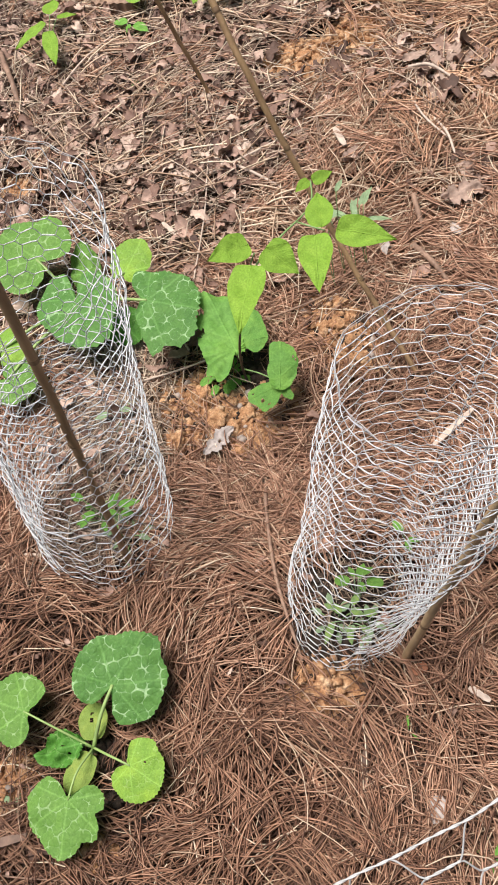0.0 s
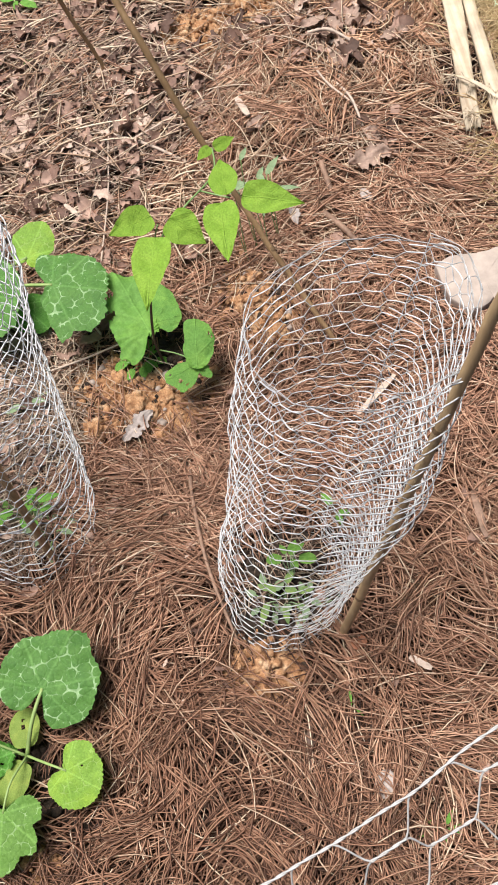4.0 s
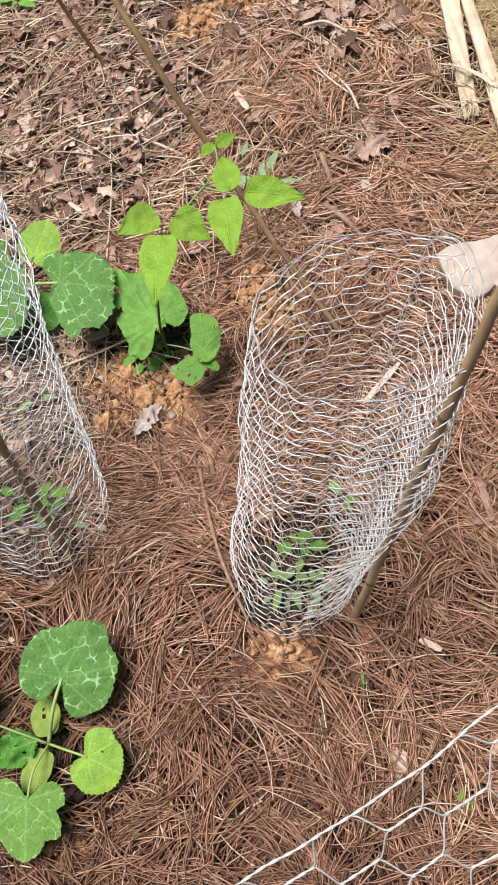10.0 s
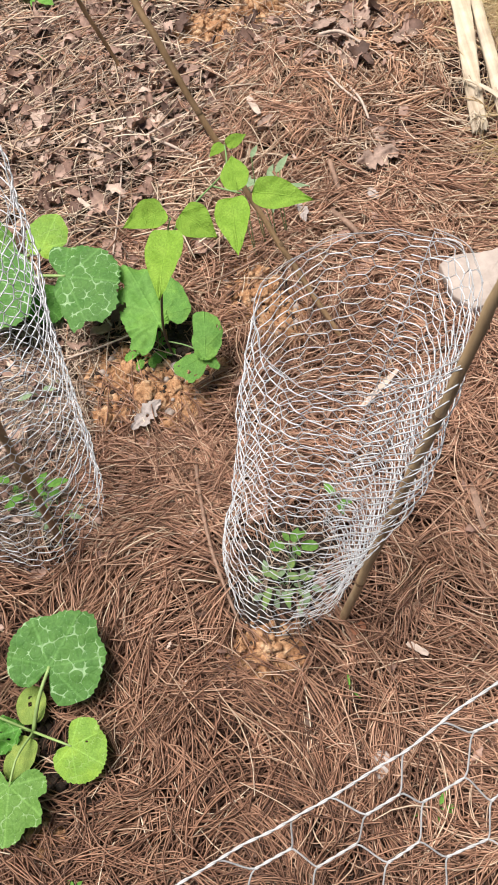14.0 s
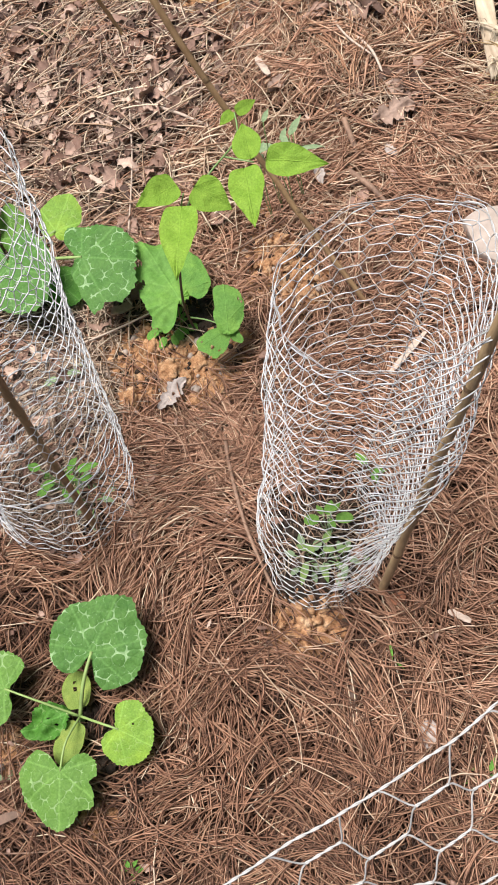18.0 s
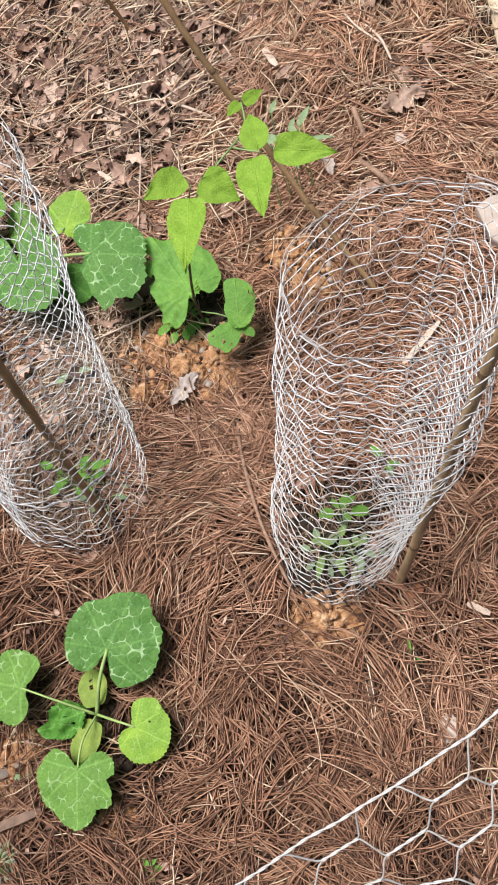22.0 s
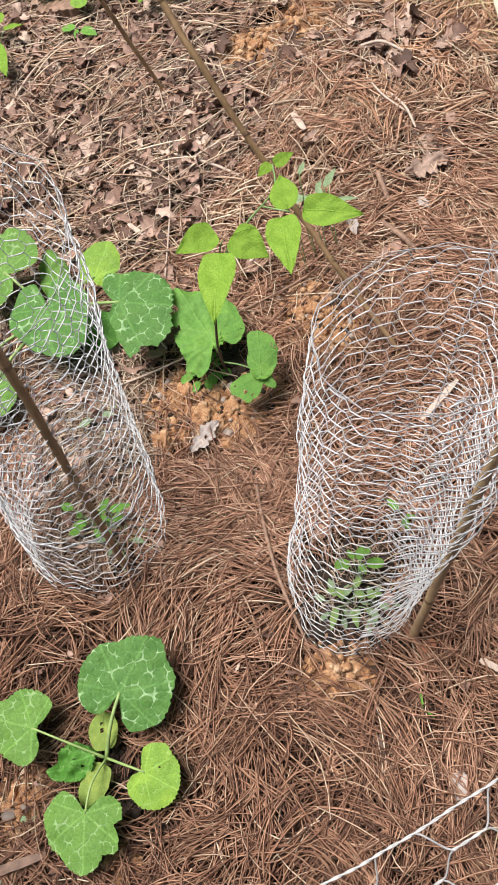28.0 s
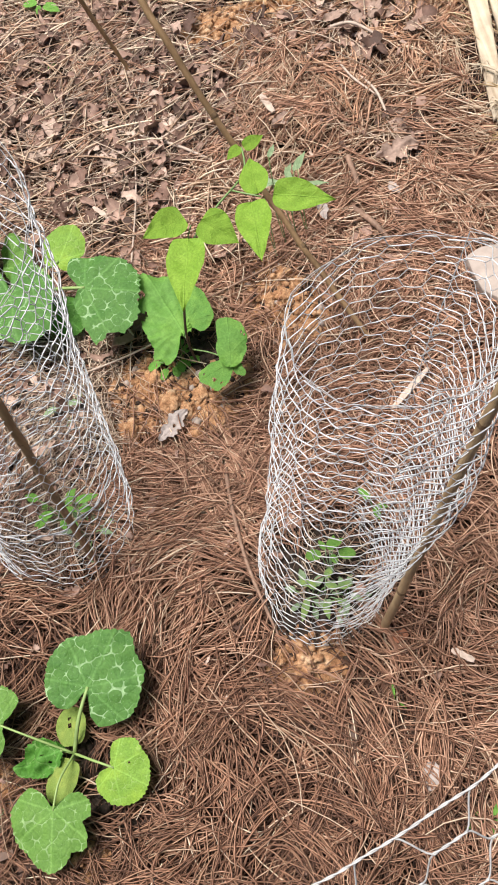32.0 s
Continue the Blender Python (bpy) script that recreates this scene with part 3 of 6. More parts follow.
needle_field("straw_litter", 4500, -1.0, 0.5, 1.25, 3.2, 0.0014, 14, lambda x, y: leafiness(x, y) ** 1.5 * (1 - min(0.9, 2 * spot(x, y, CLAY_SPOTS))), "dry pale grass stems strewn over dead leaves", M_GREYSTRAW, (0.04, 0.19), (0.012, 0.044), bend=0.14)
needle_field("straw_litter", 520, -0.75, 0.15, 1.3, 2.6, 0.0022, 24, lambda x, y: leafiness(x, y) * (1 - min(1, 3 * spot(x, y, CLAY_SPOTS))), "flat pale straw pieces among dead leaves", M_STRAW, (0.04, 0.2), (0.022, 0.046), bend=0.06)
needle_field("straw_litter", 2300, -0.6, -0.1, 0.8, 1.42, 0.0013, 25, lambda x, y: spot(x, y, CAGE_LITTER) ** 0.5, "grey straw heaped inside a wire cage", M_GREYSTRAW, (0.03, 0.11), (0.01, 0.035), bend=0.2)
needle_field("straw_litter", 120, -0.08, 0.2, 1.48, 1.76, 0.0022, 26, lambda x, y: spot(x, y, [(0.06, 1.62, 0.13)]) ** 0.5, "pale straw heaped behind a bean plant", M_STRAW, (0.04, 0.14), (0.026, 0.05), bend=0.1)
needle_field("straw_litter", 170, 0.02, 0.26, 0.62, 0.86, 0.001, 27, lambda x, y: spot(x, y, [(0.14, 0.74, 0.1)]) ** 0.5, "grey straw on damp soil inside a wire cage", M_GREYSTRAW, (0.02, 0.08), (0.006, 0.024), bend=0.3)
needle_field("hay_litter", 4200, 0.7, 0.9, 1.3, 2.4, 0.0012, 15, lambda x, y: (1.0 if x > 0.812 + 0.05 * noise.noise(Vector((x * 5, y * 5, 1))) and 1.52 < y < 2.2 else 0.06) * (1 - min(0.98, 4 * spot(x, y, STONE_SPOT))), "yellow hay strewn beside pale split wood", M_HAY, (0.05, 0.14), (0.012, 0.05))


def litter_leaves(count, seed, where=None, sizes=None, label="grey-brown curled dead leaves in a loose drift"):
    """Broad dead leaves, curled and lobed, lying in a drift."""
    rng = random.Random(seed)
    verts, faces = [], []
    made = 0
    while made < count:
        x, y = rng.uniform(-1.0, 0.75), rng.uniform(0.9, 3.3)
        if where:
            x, y = rng.uniform(-0.7, 1.0), rng.uniform(0.1, 2.6)
        if not where and rng.random() > leafiness(x, y) * (1 - min(1, 1.5 * spot(x, y, CLAY_SPOTS))):
            continue
        made += 1
        L = rng.uniform(0.01, 0.032) if rng.random() < 0.72 else rng.uniform(0.032, 0.056)
        if sizes:
            L = rng.uniform(*sizes)
        W = L * rng.uniform(0.22, 0.46)
        turn = Matrix.Rotation(rng.uniform(0, 6.28), 3, "Z") @ Matrix.Rotation(rng.gauss(0, 0.17), 3, "X") @ Matrix.Rotation(rng.gauss(0, 0.17), 3, "Y")
        curl, lobes, ph = rng.uniform(-0.4, 0.55), rng.choice((0.05, 0.15, 0.28, 0.4)), rng.uniform(0, 6)
        o = Vector((x, y, height(x, y) + rng.uniform(0.012, 0.042)))
        s0 = len(verts)
        for i in range(11):
            s = i / 10
            w = W * math.sin(math.pi * min(1, 0.06 + s * 0.94)) ** 0.7 * (1 + lobes * math.sin(s * 19 + ph))
            for j in (-1, -0.5, 0, 0.5, 1):
                z = curl * (abs(j) ** 1.6) * W * 0.9 + 0.012 * math.sin(s * 5 + ph) * (0.4 + abs(j)) * L / 0.06 + 0.1 * L * math.sin(s * 13 + j * 5 + ph)
                verts.append(o + turn @ Vector(((s - 0.5) * L * 2 * 0.7, j * w, z)))
        for i in range(10):
            for j in range(4):
                a = s0 + i * 5 + j
                faces.append((a, a + 1, a + 6, a + 5))
    ob = arrays("leaf_litter", [tuple(v) for v in verts], faces, M_DEADLEAF)
    return tagged(ob, label, "leaf litter", kind="stuff")


litter_leaves(5200, 21)
litter_leaves(420, 22, True, (0.006, 0.02), "small brown bark and leaf fragments among needles")


def clod(x, y, r, mat, label, seed, name="clay_clod", group="clay clods"):
    rng = random.Random(seed)
    bm = bmesh.new()
    bmesh.ops.create_icosphere(bm, subdivisions=4, radius=1.0)
    sx, sy, sz = rng.uniform(0.75, 1.15), rng.uniform(0.75, 1.15), rng.uniform(0.6, 0.85)
    for v in bm.verts:
        c = v.co.normalized()
        d = 1 + 0.6 * noise.noise(c * 1.5 + Vector((seed, 0, 0))) + 0.4 * abs(noise.noise(c * 3.5 + Vector((0, seed, 0)))) + 0.16 * noise.noise(c * 9) + 0.08 * noise.noise(c * 21)
        v.co = Vector((c.x * sx * d, c.y * sy * d, c.z * sz * d)) * r
    ob = part(name, bm, mat)
    ob.location = (x, y, height(x, y) + 0.012 + r * 0.4)
    return tagged(ob, label, "clod", group)


CLODS = [(-0.134, 1.224, 0.024), (-0.165, 1.19, 0.014), (-0.073, 1.136, 0.017), (-0.105, 1.16, 0.026), (-0.024, 1.129, 0.013), (-0.02, 1.09, 0.018), (-0.2, 1.13, 0.012), (-0.05, 1.06, 0.02), (-0.15, 1.12, 0.015), (0.062, 1.2, 0.016), (0.169, 1.356, 0.02), (0.12, 1.4, 0.014), (0.21, 1.3, 0.012), (0.1, 1.33, 0.014), (0.1, 2.25, 0.018), (0.065, 0.54, 0.009), (0.085, 0.585, 0.008), (0.04, 0.6, 0.009), (-0.527, 0.454, 0.006), (-0.5, 0.468, 0.005), (-0.25, 1.16, 0.015), (-0.16, 1.227, 0.012), (-0.042, 1.165, 0.017), (0.008, 1.114, 0.014), (-0.192, 1.116, 0.024), (-0.019, 1.122, 0.012), (-0.062, 1.073, 0.022), (-0.016, 1.095, 0.016), (-0.113, 1.118, 0.012), (-0.22, 1.24, 0.013), (-0.07, 1.2, 0.012), (0.19, 1.31, 0.018), (0.13, 1.36, 0.017), (0.2, 1.38, 0.014), (0.24, 1.27, 0.013)]
for n, (x, y, r) in enumerate(CLODS):
    clod(x, y, r * 0.86, M_CLAY, "crumbly orange clay clod on bare soil", n + 3)


def crumbs(spots, per, mat, seed, label):
    rng = random.Random(seed)
    bm0 = bmesh.new()
    bmesh.ops.create_icosphere(bm0, subdivisions=1, radius=1.0)
    base = [v.co.copy() for v in bm0.verts]
    tri = [[v.index for v in f.verts] for f in bm0.faces]
    bm0.free()
    verts, faces = [], []
    for x, y, r in spots:
        for _ in range(int(per * r * r / 0.01)):
            a, q = rng.uniform(0, 6.28), r * math.sqrt(rng.random()) * 1.1
            px, py, s = x + q * math.cos(a), y + q * math.sin(a), rng.choice((0.0012, 0.0014, 0.0016, 0.002, 0.002, 0.0025, 0.003, 0.003, 0.004, 0.004, 0.005, 0.0065, 0.008, 0.01))
            o = Vector((px, py, height(px, py) + 0.017 * max(0, 1 - (q / r) ** 2) + s * 0.3))
            s0 = len(verts)
            for b in base:
                verts.append(tuple(o + b * s * rng.uniform(0.7, 1.25)))
            faces += [[s0 + i for i in t] for t in tri]
    ob = arrays("soil_crumbs", verts, faces, mat, smooth=False)
    return tagged(ob, label, "soil", kind="stuff")


crumbs(CLAY_SPOTS, 380, M_CLAY, 5, "orange clay crumbs scattered over bare soil")
crumbs(CLAY_SPOTS[:6], 110, M_DARKSOIL, 7, "dark soil crumbs among orange clay")
crumbs(CLAY_SPOTS[:6], 60, M_STONE, 8, "pale grit among orange clay")
crumbs(DARK_SPOTS, 230, M_DARKSOIL, 6, "dark soil crumbs round the seedlings")


# ---- wire cages ----
def segments_mesh(segs, name, mat, parent, label, sides=4):
    """Short wires: each a run of points and a radius."""
    k = max(len(w) for w, _ in segs)
    p = np.array([w for w, _ in segs])
    r = np.array([[q] * k for _, q in segs])
    v, f = strands(p, r, sides)
    return tagged(adopt(arrays(name, v, f, mat, None, label), parent), kind="stuff")


def wound(points, r, start, pitch_mm, k):
    """A wire wound round a line of points."""
    path = smooth_path(points, k)
    length, out = 0.0, []
    for i, q in enumerate(path):
        d = (path[min(i + 1, k - 1)] - path[max(i - 1, 0)]).normalized()
        length += (q - path[i - 1]).length if i else 0.0
        a = d.cross(Vector((0, 0, 1))).normalized()
        b = d.cross(a)
        w = start + length * 1000 / pitch_mm * 2 * math.pi
        out.append(tuple(q + a * r * math.cos(w) + b * r * math.sin(w)))
    return out


def hex_segments(place, width, tall, mesh, period, wire, rng, jitter=0.0028, pairs=None):
    """Hexagonal netting: twists run along the roll, wires slant between them. place(u, v) gives the point in space."""
    dv = mesh / 2
    rows = int(tall / dv)
    cols = int(width / period)
    tw = period * 0.33
    segs = []
    cache = {}

    def p(u, v, key):
        if key not in cache:
            slack = jitter if v > 0 or pairs is None else 0.0
            cache[key] = (u, v, Vector([rng.uniform(-slack, slack) for _ in range(3)]))
        return cache[key]

    def run(a, b, bend):
        """A wire from a to b that leaves the twists along the roll and slants between them."""
        out = []
        for s in (0.0, 0.2, 0.4, 0.6, 0.8, 1.0):
            e = s + (s * s * (3 - 2 * s) - s) * bend
            out.append(tuple(Vector(place(a[0] + (b[0] - a[0]) * s, a[1] + (b[1] - a[1]) * e)) + a[2].lerp(b[2], s)))
        return out

    for j in range(rows + 1):
        off = 0.5 * (j % 2)
        for i in range(cols + 1):
            u = (i + off) * period
            if u > width + period / 4:
                continue
            a, b = p(u - tw / 2, j * dv, (i, j, 0)), p(u + tw / 2, j * dv, (i, j, 1))
            if pairs is None:
                segs.append((run(a, b, 0.0), wire * rng.uniform(1.15, 1.45)))
            else:
                line = [Vector(q) for q in run(a, b, 0.0)]
                if j:
                    pairs += [(wound(line, wire * 0.6, turn, 22, 22), wire * 0.9) for turn in (0.0, math.pi)]
            if j < rows:
                o2 = 0.5 * ((j + 1) % 2)
                ir = i if off == 0 else i + 1
                il = i - 1 if off == 0 else i
                for e, ii, side in ((b, ir, 0), (a, il, 1)):
                    uu = (ii + o2) * period
                    if 0 <= ii <= cols and uu <= width + period / 4:
                        segs.append((run(e, p(uu + (tw / 2 if side else -tw / 2), (j + 1) * dv, (ii, j + 1, side)), 0.8), wire * 0.9))
    return segs


def wire_cage(name, base, top, r_base, r_top, tilt, label, seed, mesh=0.028, period=0.06, wire=0.00064, turns=1.12, start=0.0, dent=0.06, mat=M_WIRE, pinch=None, bow=(0, 0, 0), fold=None):
    """A tube of netting that stands on the ground: axis from base to top, the top rim tilted."""
    rng = random.Random(seed)
    b, t = Vector(base), Vector(top)
    tall = (t - b).length
    mean = (r_base + r_top) / 2
    around = 2 * math.pi * mean

    def place(u, v):
        a = start + u / mean
        h = min(1.0, v / tall)
        c = b.lerp(t, h) + Vector(bow) * math.sin(math.pi * min(1.0, h * 1.6)) * (1 - h)
        r = r_base + (r_top - r_base) * h
        r *= 1 + dent * noise.noise(Vector((math.cos(a) * 1.3 + seed, math.sin(a) * 1.3, h * 3.0))) + 0.5 * dent * noise.noise(Vector((math.cos(a) * 4, math.sin(a) * 4 + seed, h * 7)))
        r += 0.009 * (u / around - 0.5)
        if pinch:
            pa, ph, amount, wide, deep = pinch
            da = (a - pa + math.pi) % (2 * math.pi) - math.pi
            r -= amount * math.exp(-(da / wide) ** 2) * math.exp(-((h - ph) / deep) ** 2)
        x, y = c.x + r * math.cos(a), c.y + r * math.sin(a)
        z = c.z + h * h * (tilt[0] * math.cos(a) + tilt[1] * math.sin(a))
        return (x, y, max(z, 0.004))

    cage = thing(name, base, label, "wire cage", "wire plant cages")
    segs = hex_segments(place, around * turns, tall, mesh, period, wire, rng)
    segments_mesh(segs, "netting", mat, cage, "")
    n = 90
    for part_name, v in (("top_rim", tall), ("bottom_rim", 0.0)):
        lines = []
        for w in range(2):
            ph = rng.uniform(0, 6)
            lines.append([tuple(Vector(place(around * turns * i / n, v)) + Vector((0, 0, 0.002 + 0.003 * w * (1 + math.sin(i * 0.9 + ph)) + 0.002 * noise.noise(Vector((i * 0.3, w * 9, seed)))))) for i in range(n + 1)])
        vv, ff = strands(lines, [[wire * 0.72] * (n + 1)] * 2, 5)
        adopt(arrays(part_name, vv, ff, M_WIRE_DULL), cage)
    if fold:
        # a wire that sags round the front, where the netting was once folded
        h, a0, a1 = fold
        lines = [[tuple(Vector(place((a0 + (a1 - a0) * i / 40 - start) % (2 * math.pi) * mean, tall * h + 0.004 * w * math.sin(i * 0.7))) + Vector((0, -0.002, 0))) for i in range(41)] for w in range(2)]
        vv, ff = strands(lines, [[wire * 1.1] * 41] * 2, 5)
        adopt(arrays("fold_wire", vv, ff, mat), cage)
    for s in (0.0, around * turns):
        line = [place(s, tall * i / 40) for i in range(41)]
        vv, ff = strands([line], [[wire * 1.2] * len(line)], 4)
        adopt(arrays("cut_edge", vv, ff, mat), cage)
    return cage


RIGHT_BASE, RIGHT_TOP = (0.134, 0.727, 0.0), (0.327, 0.755, 0.76)
LEFT_BASE, LEFT_TOP = (-0.345, 0.945, 0.0), (-0.225, 1.04, 0.75)
wire_cage("plant_cage", RIGHT_BASE, RIGHT_TOP, 0.11, 0.12, (0.01, -0.028), "open tube of galvanised chicken wire round a small seedling", 3, start=-1.5, turns=1.36, pinch=(-0.88, 0.62, -0.034, 0.42, 0.3), bow=(-0.01, 0.0, 0.0), dent=0.1)
wire_cage("plant_cage", LEFT_BASE, LEFT_TOP, 0.14, 0.142, (0.0, 0.05), "leaning tube of galvanised chicken wire round a seedling", 8, start=2.4, turns=1.25, dent=0.1, mesh=0.027, wire=0.0008, fold=(0.3, -2.9, -0.35))
wire_cage("plant_cage", (0.18, 2.89, 0.0), (0.25, 2.93, 0.75), 0.15, 0.15, (0, 0), "grey chicken wire tube standing in leaf litter", 14, wire=0.0009, dent=0.12)


def leaning_netting():
    """A wide-mesh sheet of netting that leans: its upper edge nearest the eye."""
    rng = random.Random(77)
    rim = smooth_path([(-0.28, 0.085, 0.733), (0.0, 0.191, 0.765), (0.19, 0.263, 0.787), (0.36, 0.327, 0.806), (0.55, 0.399, 0.828), (0.75, 0.475, 0.851)], 60)
    cum = [0.0]
    for a, b in zip(rim, rim[1:]):
        cum.append(cum[-1] + (b - a).length)
    total = cum[-1]
    down = Vector((0.2, -0.58, -0.75)).normalized()
    tall = 0.86 / -down.z

    def place(u, v):
        u = min(max(u, 0), total * 0.9999)
        i = max(j for j in range(60) if cum[j] <= u)
        i = min(i, 58)
        q = rim[i].lerp(rim[i + 1], (u - cum[i]) / (cum[i + 1] - cum[i]))
        sag = 0.03 * noise.noise(Vector((u * 5, v * 5, 3.0)))
        q = q + down * v + Vector((0, sag, 0))
        return (q.x, q.y, max(q.z, 0.004))

    sheet = thing("netting_sheet", (0.2, -0.2, 0.0), "leaning sheet of wide-mesh galvanised chicken wire", "wire netting")
    pairs = []
    segments_mesh(hex_segments(place, total, tall, 0.06, 0.104, 0.00095, rng, 0.004, pairs), "netting", M_WIRE_DULL, sheet, "", 6)
    segments_mesh(pairs, "twist", M_WIRE_DULL, sheet, "pairs of wires twisted round each other", 5)
    line = [tuple(Vector(place(total * i / 80, 0)) + Vector((0, 0.002 * noise.noise(Vector((i * 0.35, 0, 0))), 0.002 * noise.noise(Vector((i * 0.5, 5, 0)))))) for i in range(81)]
    vv, ff = strands([wound([Vector(q) for q in line], 0.0006, turn, 26, 560) for turn in (0.0, math.pi)], [[0.00085] * 560] * 2, 5)
    adopt(arrays("top_wire", vv, ff, M_WIRE_DULL), sheet)
    line = [place(total * i / 80, tall) for i in range(81)]
    vv, ff = strands([line], [[0.0012] * 81], 6)
    adopt(arrays("bottom_wire", vv, ff, M_WIRE_DULL), sheet)


leaning_netting()


# ---- stakes ----
def stake(points, r0, r1, mat, label, nodes, seed, tie=None, split=None):
    """A bamboo cane: the culm, and a swollen ring at each joint."""
    s = thing("bamboo_stake", points[0], label, "stake", "bamboo stakes")
    path = smooth_path(points, 40)
    rng = random.Random(seed)
    rad = [r0 + (r1 - r0) * i / 39 for i in range(40)]
    pts = [(q.x + rng.gauss(0, 0.0006), q.y + rng.gauss(0, 0.0006), q.z) for q in path]
    pts[0] = (pts[0][0], pts[0][1], -0.03)
    pts.append(tuple(Vector(pts[-1]) + Vector((0, 0, 0.001))))
    rad.append(0.0005)
    v, f = strands([pts], [rad], 10)
    culm = adopt(arrays("culm", v, f, mat), s)
    for h in nodes:
        i = min(int(h * 39), 38)
        a = path[i]
        d = (path[i + 1] - path[i]).normalized()
        r = rad[i]
        line = [tuple(a + d * q) for q in (-0.005, -0.003, -0.001, 0.001, 0.003, 0.005)]
        v, f = strands([line], [[r * 1.0, r * 1.1, r * 1.16, r * 1.06, r * 1.1, r * 1.0]], 10)
        adopt(arrays("joint", v, f, M_RING), culm)
    if split:
        # a dark lengthwise crack above a joint
        h0, h1 = split
        side = Vector((-0.1, -1.0, 0.25)).normalized()
        line = []
        for k in range(9):
            i = (h0 + (h1 - h0) * k / 8) * 39
            q = path[int(i)].lerp(path[min(int(i) + 1, 39)], i - int(i))
            line.append(tuple(q + side * rad[int(i)] * 0.86 + Vector((0.0006 * math.sin(k * 2.1), 0, 0))))
        v, f = strands([line], [[0.0002, 0.0007, 0.0011, 0.0013, 0.0012, 0.0011, 0.0009, 0.0006, 0.0002]], 6)
        adopt(arrays("crack", v, f, M_TIE, None, "dark lengthwise crack in the cane"), culm)
    if tie:
        i = min(int(tie * 39), 38)
        a, d = path[i], (path[i + 1] - path[i]).normalized()
        line = [tuple(a + d * q) for q in (-0.011, -0.01, 0.0, 0.01, 0.011)]
        v, f = strands([line], [[rad[i] * 0.9, rad[i] * 1.3, rad[i] * 1.4, rad[i] * 1.3, rad[i] * 0.9]], 10)
        adopt(arrays("tie", v, f, M_TIE, None, "black tie wrapped round the cane"), s)
    return s


stake([(0.2235, 0.622, 0.0), (0.306, 0.633, 0.355), (0.389, 0.644, 0.71), (0.457, 0.653, 1.0), (0.531, 0.663, 1.32)], 0.0078, 0.0046, M_BAMBOO, "tan bamboo cane stuck beside a wire cage", (0.16, 0.33, 0.495, 0.735, 0.93), 1, split=(0.738, 0.785))
stake([(0.328, 1.185, 0.0), (0.306, 1.216, 0.05), (0.18, 1.395, 0.305), (0.072, 1.53, 0.61), (-0.027, 1.709, 0.9)], 0.005, 0.0064, M_BAMBOO_DARK, "long brown bamboo cane leaning over the bean plant", (0.2, 0.42, 0.62, 0.8), 2, 0.93)
stake([(-0.113, 2.15, 0.0), (-0.178, 2.17, 0.3), (-0.215, 2.16, 0.55), (-0.25, 2.14, 0.9)], 0.005, 0.0074, M_BAMBOO_DARK, "thin dark bamboo cane standing in leaf litter", (0.3, 0.6), 3, 0.5)
stake([(-0.292, 0.855, 0.0), (-0.249, 0.87, 0.309), (-0.205, 0.895, 0.65), (-0.16, 0.9, 0.98)], 0.0068, 0.0078, M_BAMBOO_DARK, "brown bamboo cane stuck inside a leaning wire cage", (0.12, 0.3, 0.5, 0.7), 4)
stake([(-0.017, 2.711, 0.0), (-0.109, 2.781, 0.3), (-0.2, 2.85, 0.6)], 0.010, 0.009, M_BAMBOO, "pale bamboo cane leaning among dead leaves", (0.4, 0.7), 5)


# ---- plants ----
def frame_of(a, b, up):
    x = (b - a)
    L = x.length
    x.normalize()
    n = (Vector(up) - x * Vector(up).dot(x)).normalized()
    return L, x, n.cross(x), n


def leaf_mesh(name, pts, uvs, faces, mat, parent, label):
    me = bpy.data.meshes.new(name)
    me.from_pydata([tuple(p) for p in pts], [], faces)
    layer = me.uv_layers.new(name="UVMap")
    for poly in me.polygons:
        for li in poly.loop_indices:
            layer.data[li].uv = uvs[me.loops[li].vertex_index]
    me.materials.append(mat)
    me.shade_smooth()
    ob = tagged(new(name, me), label)
    return adopt(ob, parent)


